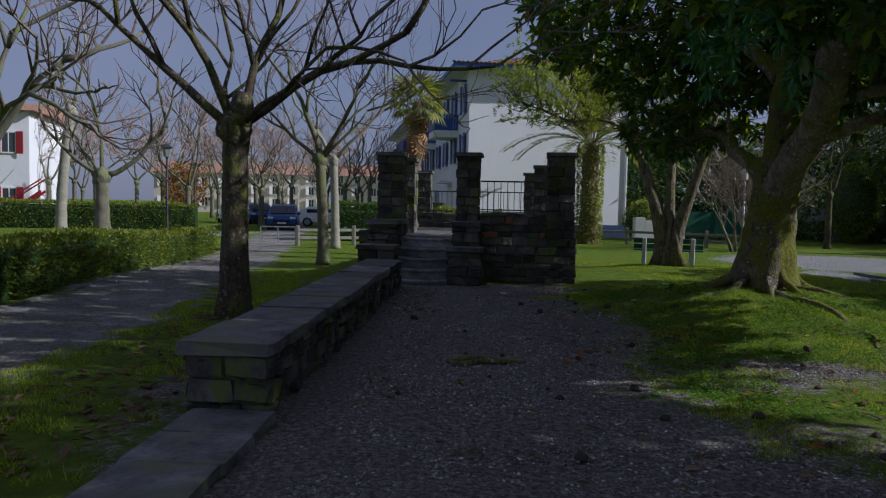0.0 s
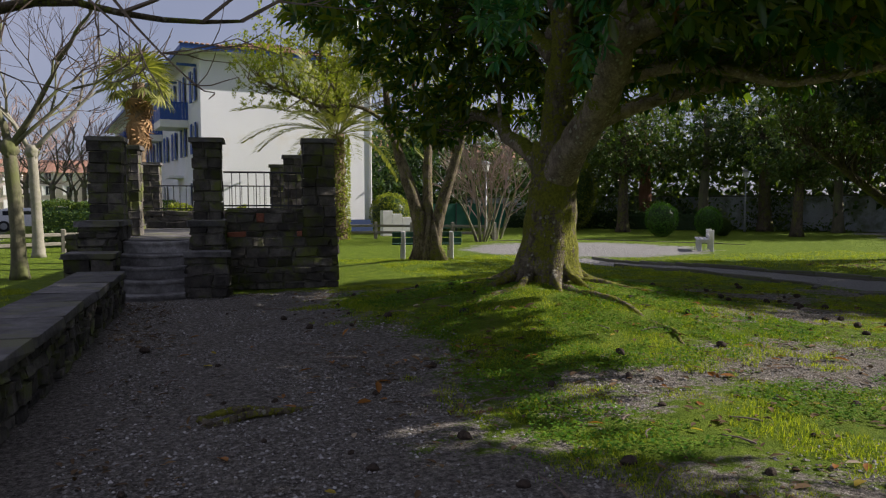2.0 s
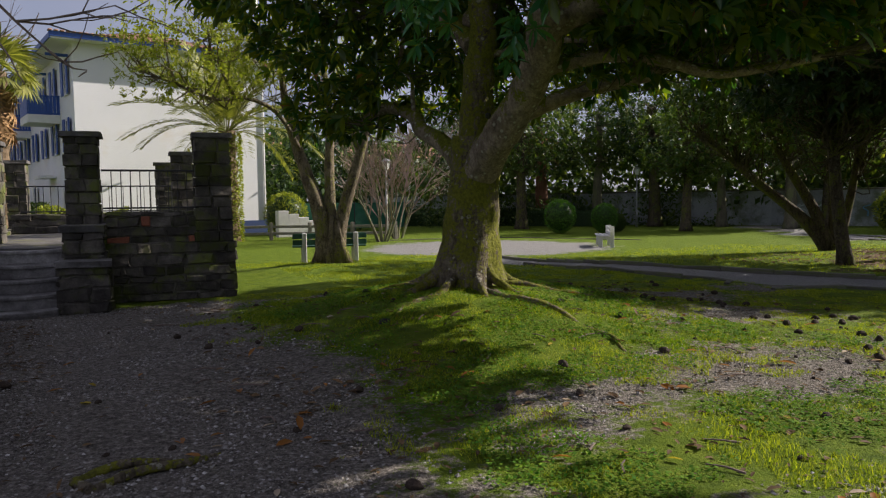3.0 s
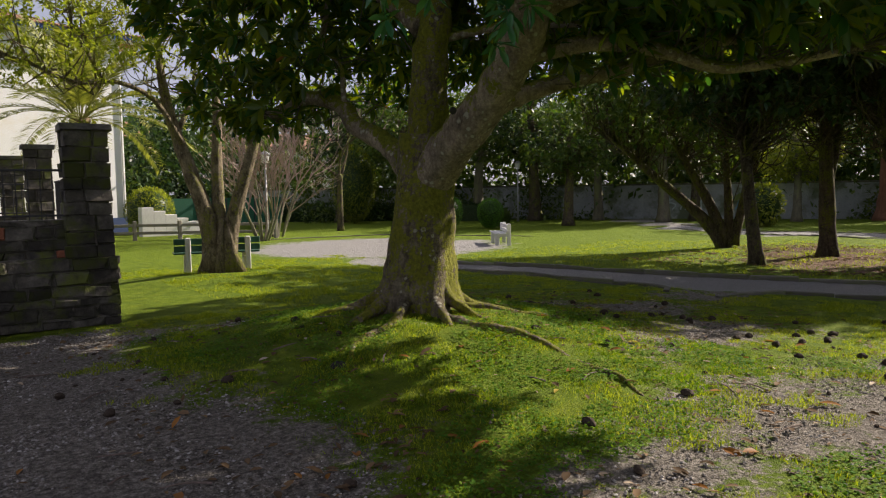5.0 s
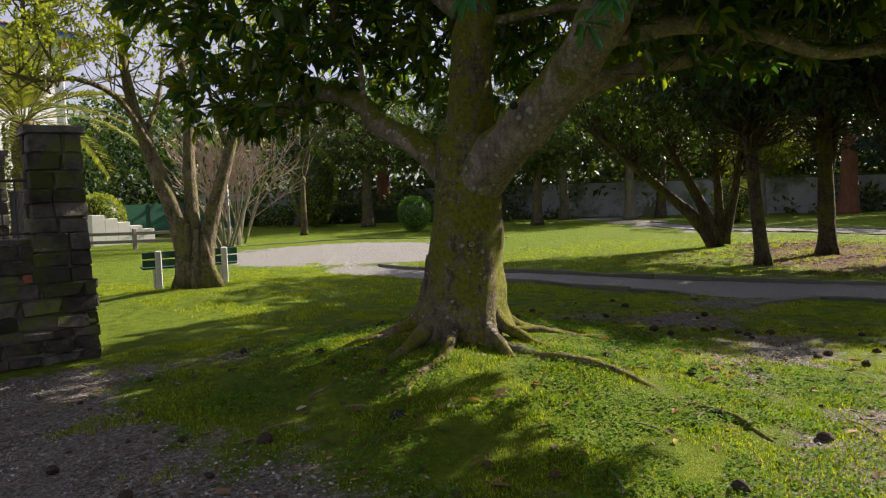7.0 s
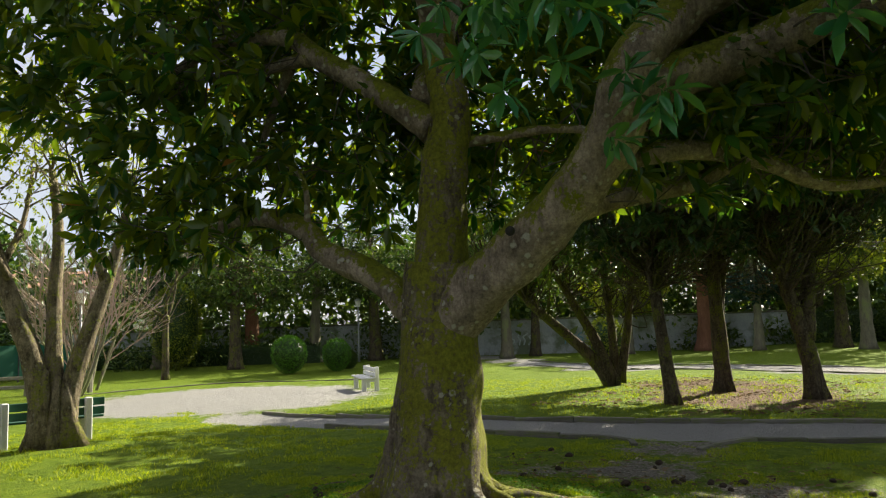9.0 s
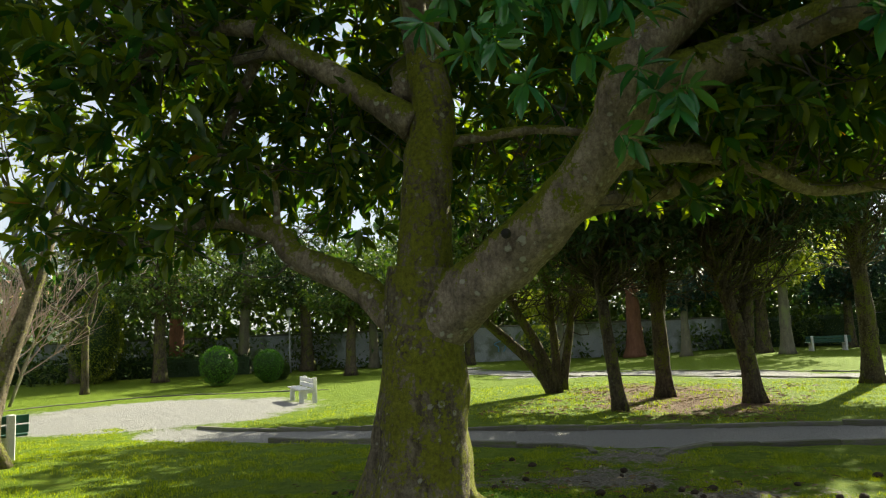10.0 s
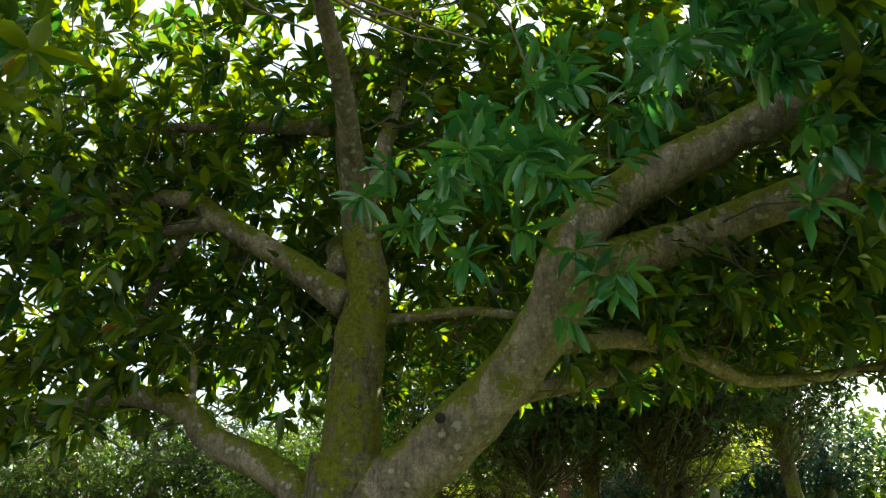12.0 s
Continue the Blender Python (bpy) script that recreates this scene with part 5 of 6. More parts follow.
def barrier(x, y, rz):
    ob = empty("road_barrier", pose(x, y, -0.25, 0, 0, rz), "grey tubular steel barrier across the road", "barrier")
    bm = bmesh.new()
    for k in range(3):
        tube(bm, [(k * 0.75, 0, 0), (k * 0.75, 0, 0.62)], 0.025, 0.025, 6)
    part("frame", bm, "steel", ob)
    for z in (0.4, 0.62):
        bm = bmesh.new()
        tube(bm, [(0, 0, z), (1.5, 0, z)], 0.025, 0.025, 6)
        part("bar", bm, "steel", ob)


barrier(-7.5, 31.8, 4)


def street_lamp(x, y, h, label, post="lamp_grey", flat=False):
    ob = empty("street_lamp", on(x, y, -0.03), label, "street lamp", "park lamps")
    bm = bmesh.new()
    tube(bm, [(0, 0, 0), (0, 0, 0.9), (0, 0, 0.95), (0, 0, h - 0.45)], 0.065, 0.04, 10, 0, 0.3)
    part("post", bm, post, ob, "", True)
    bm = bmesh.new()
    bmesh.ops.create_cone(bm, cap_ends=True, segments=6, radius1=0.11, radius2=0.19, depth=0.34, matrix=Matrix.Translation((0, 0, h - 0.28)))
    part("lantern", bm, "lamp_glass" if not flat else "lamp_grey", ob, "pale lantern glass")
    bm = bmesh.new()
    bmesh.ops.create_cone(bm, cap_ends=True, segments=6, radius1=0.26, radius2=0.06, depth=0.13, matrix=Matrix.Translation((0, 0, h - 0.045)))
    part("hood", bm, post, ob)


street_lamp(13.4, 31.0, 3.55, "park lamp with a six-sided pale lantern")
street_lamp(-9.85, 27.0, 3.75, "tall dark street lamp behind the hedge", "iron", True)
street_lamp(-15.5, 48.0, 4.2, "distant dark street lamp on the avenue", "iron", True)
street_lamp(31.5, 34.5, 3.6, "distant park lamp among the trunks")


def car(m, label, paint, length=4.4, wide=1.8, high=1.65):
    """A parked car, its nose towards -y."""
    ob = empty("parked_car", m, label, "car", "parked cars")
    prof = [(-2.2, 0.35), (-2.22, 0.72), (-2.05, 0.92), (-1.15, 1.04), (-0.5, 1.5), (0.0, 1.63), (1.2, 1.62), (1.9, 1.4), (2.15, 0.95), (2.2, 0.4)]
    k = length / 4.4
    bm, rows = bmesh.new(), []
    for s, inset in ((-1, 0), (-0.92, 0.0), (0.92, 0.0), (1, 0)):
        row = []
        for y, z in prof:
            taper = 1 - 0.2 * max(0, z - 0.95) / 0.7
            e = 0.04 if abs(s) == 1 else 0
            row.append(bm.verts.new((s * wide / 2 * taper, y * k * (1 - e * 0.4), z * high / 1.65 - e * (z > 0.5))))
        rows.append(row)
    n = len(prof)
    for a, b in zip(rows, rows[1:]):
        for i in range(n):
            bm.faces.new((a[i], a[(i + 1) % n], b[(i + 1) % n], b[i]))
    bm.faces.new(rows[0])
    bm.faces.new(rows[-1][::-1])
    body = part("body", bm, paint, ob)
    hz = high / 1.65
    bm = bmesh.new()
    v = [bm.verts.new(p) for p in ((-0.74, -1.12 * k, 1.07 * hz), (0.74, -1.12 * k, 1.07 * hz), (0.64, -0.52 * k, 1.5 * hz), (-0.64, -0.52 * k, 1.5 * hz))]
    bm.faces.new(v)
    bmesh.ops.translate(bm, verts=v, vec=(0, -0.02, 0.015))
    bmesh.ops.solidify(bm, geom=bm.faces[:], thickness=0.012)
    part("windscreen", bm, "car_glass", ob, "dark windscreen")
    for s in (-1, 1):
        part("headlight", boxed((s * 0.66 - 0.17, -2.24 * k, 0.72 * hz), (s * 0.66 + 0.17, -2.1 * k, 0.86 * hz), 0.03), "lamp_glass", ob, "clear headlight")
        part("side_window", boxed((s * wide * 0.455 - 0.012, -0.55 * k, 1.12 * hz), (s * wide * 0.455 + 0.012, 1.4 * k, 1.42 * hz), 0.01), "car_glass", ob)
        part("mirror", boxed((s * 0.98 - 0.09, -0.75 * k, 1.0 * hz), (s * 0.98 + 0.09, -0.63 * k, 1.14 * hz), 0.03), paint, ob)
    part("grille", boxed((-0.5, -2.245 * k, 0.52 * hz), (0.5, -2.15 * k, 0.68 * hz), 0.02), "rubber", ob)
    part("bumper", boxed((-0.82, -2.26 * k, 0.3 * hz), (0.82, -2.1 * k, 0.44 * hz), 0.03), "rubber", ob)
    part("number_plate", boxed((-0.26, -2.27 * k, 0.44 * hz), (0.26, -2.24 * k, 0.54 * hz), 0.004), "white_paint", ob)
    for x in (-0.8, 0.8):
        for y in (-1.35, 1.35):
            bm = bmesh.new()
            bmesh.ops.create_cone(bm, cap_ends=True, segments=20, radius1=0.33, radius2=0.33, depth=0.22, matrix=pose(0, 0, 0, 0, 90, 0))
            w = part("wheel", bm, "rubber", ob)
            w.location = (x, y * k, 0.33)
            bm = bmesh.new()
            bmesh.ops.create_cone(bm, cap_ends=True, segments=14, radius1=0.2, radius2=0.2, depth=0.235, matrix=pose(0, 0, 0, 0, 90, 0))
            part("rim", bm, "steel", w)


car(pose(-9.35, 46.3, -0.3, 0, 0, 8), "dark blue parked family car seen from the front", "car_blue")
car(pose(-7.6, 53.0, -0.25, 0, 0, 95), "white parked car behind the blue one", "car_white", 4.2, 1.75, 1.45)
car(pose(-13.4, 57.0, -0.25, 0, 0, 20), "distant grey-blue parked car on the avenue", "car_blue")
car(pose(-15.8, 58.0, -0.25, 0, 0, 20), "distant white parked car on the avenue", "car_white", 4.2, 1.75, 1.5)


def frond_mesh(length, droop, leaflets, size, seed, material, fan=False):
    """A palm frond: a rib with leaflets, or a fan of blades on a stalk."""
    r = np.random.default_rng(seed)
    w, a, s = [], [], []
    if fan:
        for i in range(leaflets):
            g = radians(-110 + 220 * i / (leaflets - 1))
            w.append((length * 0.5, 0, -droop * 0.1)), a.append((math.cos(g), math.sin(g), -0.15 - 0.35 * abs(math.sin(g)) - droop * 0.4)), s.append(length * 0.52 * r.uniform(0.85, 1.1))
    else:
        for i in range(leaflets):
            t = 0.12 + 0.88 * i / leaflets
            x, z = length * t * (1 - 0.12 * t * droop), length * (0.35 * t - droop * 0.75 * t * t)
            for sd in (-1, 1):
                w.append((x, 0, z)), a.append((0.75, sd * 0.9, 0.25 - 0.9 * droop * t + r.normal(0, 0.08))), s.append(size * (0.5 + 1.2 * t * (1.15 - t) * 2))
    me = scatter("frond", w, a, np.array(s), 0.075 if fan else 0.09, CARD, CARD_F, seed, material, 0.3)
    return me


def palm(x, y, trunk_h, r, label, fan=True, seed=1):
    ob = empty("palm_tree", on(x, y, -0.05), label, "palm tree", "palms")
    bm = bmesh.new()
    tube(bm, [(0.03 * math.sin(i), 0, trunk_h * i / 40) for i in range(41)], r, r * 0.85, 14, 0.25, 0.2)
    part("trunk", bm, "palm_trunk", ob, "fibrous trunk")
    rn = random.Random(seed)
    n = 28 if fan else 30
    for i in range(n):
        t = i / n
        a = 137.5 * i
        up = 75 - 105 * t if fan else 62 - 75 * t
        L = (1.2 if fan else 4.6) * rn.uniform(0.85, 1.1)
        me = frond_mesh(L, 0.15 + 0.7 * t if fan else 0.35 + 0.5 * t, 17 if fan else 44, 0.6, seed + i, "leaf_palm", fan)
        f = part("frond", me, None, ob)
        f.matrix_basis = pose(0, 0, trunk_h, 0, 0, a) @ pose(r * 0.4, 0, 0, 0, -up, rn.uniform(-8, 8))
        bm = bmesh.new()
        if fan:
            tube(bm, [(0, 0, 0), (L * 0.5, 0, 0)], 0.014, 0.008, 4)
        else:
            d = 0.35 + 0.5 * t
            tube(bm, [(L * k / 8 * (1 - 0.12 * k / 8 * d), 0, L * (0.35 * k / 8 - d * 0.75 * (k / 8) ** 2)) for k in range(9)], 0.03, 0.006, 4)
        part("rib", bm, "leaf_palm", f)
    if fan:
        for i in range(48):
            me = frond_mesh(rn.uniform(0.75, 1.1), 0.9, 11, 0.4, seed + 90 + i, "palm_dead", True)
            f = part("dead_frond", me, None, ob, "hanging dry brown frond")
            f.matrix_basis = pose(0, 0, trunk_h - rn.uniform(0.0, 1.05), 0, 0, rn.uniform(0, 360)) @ pose(r * 0.5, 0, 0, 0, rn.uniform(50, 85), 0)
    return ob


palm(-0.62, 24.0, 5.1, 0.21, "fan palm with dry brown skirt behind the terrace", True, 5)
date = palm(7.6, 35.0, 4.9, 0.46, "date palm with arching fronds and ivy-clad trunk", False, 50)
rn = np.random.default_rng(77)
ang, zz = rn.uniform(0, 6.283, 3200), rn.uniform(0, 4.9, 3200)
rad = 0.5 + 0.1 * rn.random(3200)
me = scatter("ivy", np.stack([rad * np.cos(ang), rad * np.sin(ang), zz], 1), np.stack([np.cos(ang), np.sin(ang), rn.normal(-0.4, 0.4, 3200)], 1), 0.13, 0.1, CARD, CARD_F, 3, "leaf_light")
part("ivy", me, None, date, "ivy leaves on the trunk")
# shrubby bare stems round the lamp
for i, (x, y, n) in enumerate(((12.9, 30.4, 9), (14.6, 32.4, 6))):
    ob = empty("bare_shrub", on(x, y, -0.03), "many-stemmed bare shrub with fine pinkish twigs", "shrub", "bare shrubs")
    rd, made = random.Random(70 + i), []
    for k in range(n):
        a = 2 * math.pi * k / n
        grow((0.2 * math.cos(a), 0.2 * math.sin(a), 0), (0.42 * math.cos(a), 0.42 * math.sin(a), 1), 2.5, 0.055, 3, rd, made, 0.5, 0.2, 0.1)
    thin = bmesh.new()
    for pts, r0, r1, dep in made:
        if dep == 3:
            bm = bmesh.new()
            tube(bm, pts, r0, r1, 6)
            part("stem", bm, "bark_grey", ob)
        else:
            tube(thin, pts[::2] if len(pts) > 4 else pts, r0, max(r1, 0.004), 3)
    tagged(part("branchwork", thin, "twig_pink", ob), kind="stuff")
bare_tree(19.0, 34.4, 2.6, 0.16, [((-0.8, 0.3, 0.6), 2.6, 0.07), ((0.7, 0.2, 0.7), 2.6, 0.07), ((0, -0.3, 1), 2.6, 0.07)], 90, "small bare tree with grey twigs on the far lawn", "bark_dark", "twig", depth=3)

# ---- houses and far edge ----
def window(parent, m, w, h, shutter, open_deg=20, frame_mat="white_paint"):
    """A window set in a wall whose outside looks to -x of m: frame, pane, shutters."""
    ob = part("window", boxed((-0.03, -w / 2, 0), (0.06, w / 2, h), 0.0), "pane", parent)
    ob.matrix_basis = m
    f = bmesh.new()
    for lo, hi in (((-0.05, -w / 2 - 0.05, -0.05), (0.04, -w / 2 + 0.05, h + 0.05)), ((-0.05, w / 2 - 0.05, -0.05), (0.04, w / 2 + 0.05, h + 0.05)), ((-0.05, -w / 2, -0.05), (0.04, w / 2, 0.05)), ((-0.05, -w / 2, h - 0.05), (0.04, w / 2, h + 0.05)), ((-0.05, -0.03, 0), (0.04, 0.03, h))):
        box(f, lo, hi)
    part("frame", f, frame_mat, ob)
    for s in (-1, 1):
        sh = part("shutter", boxed((-0.05, 0, -0.05), (0.0, s * w * 0.52, h + 0.05) if s > 0 else (0.0, 0.001, h + 0.05), 0.0) if s > 0 else boxed((-0.05, -w * 0.52, -0.05), (0.0, 0, h + 0.05), 0.0), shutter, ob, "painted shutter")
        sh.matrix_basis = pose(-0.06, s * (w / 2 + 0.03), 0, 0, 0, s * open_deg)


def white_house():
    """Three-storey white house: gable towards -y, long front towards -x."""
    gw, L, eave = 9.2, 46.0, 9.35
    ob = empty("house", pose(1.95, 40.0, -0.25, 0, 0, 7.5), "long white three-storey house with blue shutters and tiled roof", "house")
    bm = bmesh.new()
    v = [bm.verts.new(p) for p in ((0, 0, 0), (gw, 0, 0), (gw, 0, eave), (0, 0, eave))]
    f = bm.faces.new(v)
    ext = bmesh.ops.extrude_face_region(bm, geom=[f])
    bmesh.ops.translate(bm, verts=[q for q in ext["geom"] if isinstance(q, bmesh.types.BMVert)], vec=(0, L, 0))
    part("wall", bm, "plaster", ob, "white rendered wall")
    part("plinth", boxed((-0.02, -0.03, 0), (gw + 0.02, 0.2, 0.78)), "blue_dark", ob, "dark blue painted plinth")
    part("corner_strip", boxed((gw - 0.16, -0.035, 0.78), (gw + 0.03, 0.1, 1.15)), "blue_dark", ob)
    part("downpipe", boxed((gw - 0.14, -0.1, 0.9), (gw - 0.05, -0.02, eave - 0.1), 0.02), "concrete_white", ob)
    # roof: slopes with tile rows, overhanging eaves, blue fascia
    for s in (-1, 1):
        bm = bmesh.new()
        n = 26
        for i in range(n + 1):
            t = i / n
            x = gw / 2 + s * (gw / 2 + 1.0) * t
            z = eave + 1.62 - (1.5 + 0.33) * t * 1.0 + 0.05 * (i % 2)
            for y in (-0.75 + (gw / 2 + 0.9) * (1 - t), L + 0.6):
                bm.verts.new((x, y, z))
        bm.verts.ensure_lookup_table()
        for i in range(n):
            bm.faces.new((bm.verts[2 * i], bm.verts[2 * i + 1], bm.verts[2 * i + 3], bm.verts[2 * i + 2]))
        bmesh.ops.solidify(bm, geom=bm.faces[:], thickness=0.12)
        part("roof", bm, "roof_tile", ob, "orange pantile roof slope")
    bm = bmesh.new()
    a = [bm.verts.new(p) for p in ((-1.0, -0.78, eave - 0.2), (gw + 1.0, -0.78, eave - 0.2), (gw / 2, gw / 2 + 0.15, eave + 1.62))]
    bm.faces.new(a)
    bmesh.ops.solidify(bm, geom=bm.faces[:], thickness=0.12)
    part("roof_hip", bm, "roof_tile", ob, "orange pantile roof slope")
    part("soffit", boxed((-0.98, -0.74, eave - 0.28), (0.0, L + 0.5, eave - 0.2)), "white_paint", ob)
    part("soffit", boxed((0.0, -0.74, eave - 0.2), (gw + 0.9, 0.0, eave - 0.08)), "white_paint", ob)
    part("fascia", boxed((-1.05, -0.8, eave - 0.28), (-0.98, L + 0.5, eave - 0.05)), "blue_paint", ob, "blue painted eaves board")
    part("fascia", boxed((-1.05, -0.82, eave - 0.2), (gw + 0.95, -0.74, eave + 0.02)), "blue_paint", ob, "blue painted eaves board")
    tile = part_mesh("roof_tile", boxed((-0.09, -0.2, -0.03), (0.09, 0.12, 0.05), 0.03), "roof_tile")
    for i in range(46):
        t = new("roof_tile", tile)
        t.parent = ob
        t.location = (-1.0 + 0.245 * i, -0.72, eave + 0.04)
    for k in range(4):
        part("brace", boxed((-0.95, 0.9 + 6 * k, eave - 0.75), (0.0, 1.02 + 6 * k, eave - 0.63), 0.0), "blue_paint", ob)
    for i in range(14):
        y = 1.5 + 3.15 * i
        window(ob, pose(-0.02, y, 4.3), 0.75, 1.45, "blue_paint", 3)
        window(ob, pose(-0.02, y, 6.95), 0.75, 1.5, "blue_paint", 3)
        if i in (0, 3, 6, 8, 11):
            window(ob, pose(-0.02, y + 0.8, 1.2), 0.8, 1.5, "white_paint", 0, "blue_dark")
        if i in (1, 4, 7, 10):
            part("balcony", boxed((-1.45, y - 1.2, 5.75), (0.0, y + 1.2, 6.15), 0.02), "white_paint", ob, "white balcony slab")
            for lo, hi in (((-1.45, y - 1.2, 6.17), (-1.39, y + 1.2, 7.1)), ((-1.39, y - 1.2, 6.17), (0, y - 1.15, 7.1)), ((-1.39, y + 1.15, 6.17), (0, y + 1.2, 7.1))):
                side = part("balcony_rail", boxed(lo, (hi[0], hi[1], 6.25)), "blue_paint", ob, "blue balcony boards")
                part("rail_cap", boxed((lo[0], lo[1], 7.04), hi), "blue_paint", side)
                n = max(2, round(max(hi[0] - lo[0], hi[1] - lo[1]) / 0.16))
                for k in range(n):
                    a = [lo[q] + (hi[q] - lo[q]) * (k + 0.08) / n if hi[q] - lo[q] > 0.1 else lo[q] + 0.01 for q in (0, 1)]
                    b = [lo[q] + (hi[q] - lo[q]) * (k + 0.92) / n if hi[q] - lo[q] > 0.1 else hi[q] - 0.01 for q in (0, 1)]
                    part("board", boxed((*a, 6.25), (*b, 7.04)), "blue_paint", side)
    part("door_canopy", boxed((-0.8, 5.2, 3.1), (0, 7.2, 3.25)), "white_paint", ob)


white_house()
ob = empty("garden_steps", pose(10.5, 37.2, -0.25), "stepped white garden wall beside the house", "garden wall")
for i in range(5):
    part("step_block", boxed((0.52 * i, 0, 0), (0.52 * i + 0.515, 0.5, 1.3 - 0.17 * i), 0.01), "concrete_white", ob)
ob = empty("green_screen", pose(12.9, 41.0, -0.25), "dark green fence screen behind the shrubs", "fence")
for i in range(4):
    part("panel", boxed((1.6 * i + 0.02, 0, 0.2), (1.6 * i + 1.58, 0.04, 1.65)), "green_screen", ob)
    part("post", boxed((1.6 * i - 0.03, -0.03, 0), (1.6 * i + 0.015, 0.05, 1.7)), "iron", ob)


def simple_house(m, w, d, h, label, wall="plaster", shutter="red_paint", rows=2, cols=5, roof=1.6):
    """A far house: walls, pitched roof, windows on the side that looks to -y."""
    ob = empty("house", m, label, "house", "far houses")
    part("wall", boxed((0, 0, 0), (w, d, h)), wall, ob)
    bm = bmesh.new()
    a = [bm.verts.new(p) for p in ((-0.5, -0.5, h), (-0.5, d / 2, h + roof), (-0.5, d + 0.5, h))]
    b = [bm.verts.new((w + 0.5, q.co.y, q.co.z)) for q in a]
    bm.faces.new(a), bm.faces.new(b[::-1])
    for i in range(3):
        bm.faces.new((a[i], b[i], b[(i + 1) % 3], a[(i + 1) % 3]))
    part("roof", bm, "roof_tile", ob, "tiled roof")
    for r in range(rows):
        for c in range(cols):
            window(ob, pose((c + 0.5) * w / cols, -0.02, 0.9 + r * h / rows, 0, 0, 90), 0.9, 1.4, shutter, 12)
    return ob


simple_house(pose(-42, 47, -0.25, 0, 0, 12), 15, 9, 7.5, "white house with red shutters beyond the lawn", "plaster", "red_paint", 2, 6, 1.0)
simple_house(pose(-42, 112, -0.25, 0, 0, 5), 12, 9, 6.0, "ochre-roofed house at the end of the avenue", "plaster_warm", "white_paint", 2, 4)
simple_house(pose(-17, 128, -0.25, 0, 0, -4), 26, 10, 6.5, "long pinkish distant apartment house with tiled roof", "plaster_warm", "white_paint", 3, 9, 2.2)
simple_house(pose(-47, 126, -0.25, 0, 0, 3), 28, 10, 6.5, "long pinkish distant apartment house behind bare trees", "plaster_warm", "white_paint", 3, 9, 2.2)
simple_house(pose(-84, 110, -0.25, 0, 0, 10), 22, 10, 7, "distant pale house behind bare trees", "plaster_warm", "white_paint", 3, 6)
simple_house(pose(24, 62, -0.25, 0, 0, -20), 12, 8, 5.5, "white house behind the far garden wall", "plaster", "white_paint", 2, 5)
simple_house(pose(13, 66, -0.25, 0, 0, -6), 8, 8, 6.5, "pale house glimpsed between trees", "plaster_warm", "white_paint", 2, 3)
simple_house(pose(52, 40, -0.25, 0, 0, -50), 16, 8, 6.0, "white house behind the wall with scribbles", "plaster", "white_paint", 2, 5)
simple_house(pose(66, 14, -0.25, 0, 0, -75), 18, 8, 5.0, "pale house beyond the park's hedge", "plaster", "white_paint", 2, 6)
st = empty("outdoor_stair", pose(-28.5, 48.0, -0.25, 0, 0, 12), "red steel outdoor stair on the white house", "stairs")
for i in range(10):
    part("tread", boxed((0.28 * i, 0, 0.2 * i), (0.28 * i + 0.3, 1.0, 0.2 * i + 0.06)), "red_paint", st)
for y in (0.0, 1.0):
    bm = bmesh.new()
    tube(bm, [(0, y, 0.9), (2.8, y, 2.9)], 0.05, 0.05, 5)
    tube(bm, [(0, y, 0.1), (2.8, y, 2.1)], 0.09, 0.09, 5)
    part("stringer", bm, "red_paint", st)

# garden wall round the far side of the park
WALL_LINE = [(22.0, 53.0), (31.0, 43.0), (38.5, 30.5), (44.0, 20.5), (50.0, 6.0), (53.0, -10.0)]
gw = empty("wall_far", on(22.0, 53.0), "old stained grey park wall with scribbles and ivy", "garden wall", "", "structure")
inv = gw.matrix_world.inverted()
for i, ((ax, ay), (bx, by)) in enumerate(zip(WALL_LINE, WALL_LINE[1:])):
    L = math.hypot(bx - ax, by - ay)
    p = part("wall_section", boxed((0, -0.15, -0.3), (L, 0.15, 2.05)), "plaster_old", gw)
    p.matrix_basis = inv @ pose(ax, ay, -0.25, 0, 0, math.degrees(math.atan2(by - ay, bx - ax)))
    p = part("coping", boxed((0, -0.2, 2.05), (L, 0.2, 2.15), 0.02), "kerb", gw)
    p.matrix_basis = inv @ pose(ax, ay, -0.25, 0, 0, math.degrees(math.atan2(by - ay, bx - ax)))
# scribbles on the wall: unreadable strokes
gr = empty("graffiti", pose(38.5, 30.5, -0.25, 0, 0, math.degrees(math.atan2(-10, 5.5))), "pale unreadable painted scribble on the old wall", "graffiti")
rd = random.Random(5)
for k in range(9):
    bm = bmesh.new()
    x = 1.2 + 0.42 * k + (1.2 if k > 5 else 0)
    tube(bm, spline([(x + rd.uniform(-0.15, 0.15), -0.155, 0.55), (x + rd.uniform(0, 0.3), -0.155, 0.85), (x + rd.uniform(-0.2, 0.1), -0.155, 1.05), (x + rd.uniform(0.1, 0.35), -0.155, 1.25)], 0.1), 0.045, 0.04, 5)
    part("stroke", bm, "graffiti" if k < 6 else "graffiti_blue", gr)


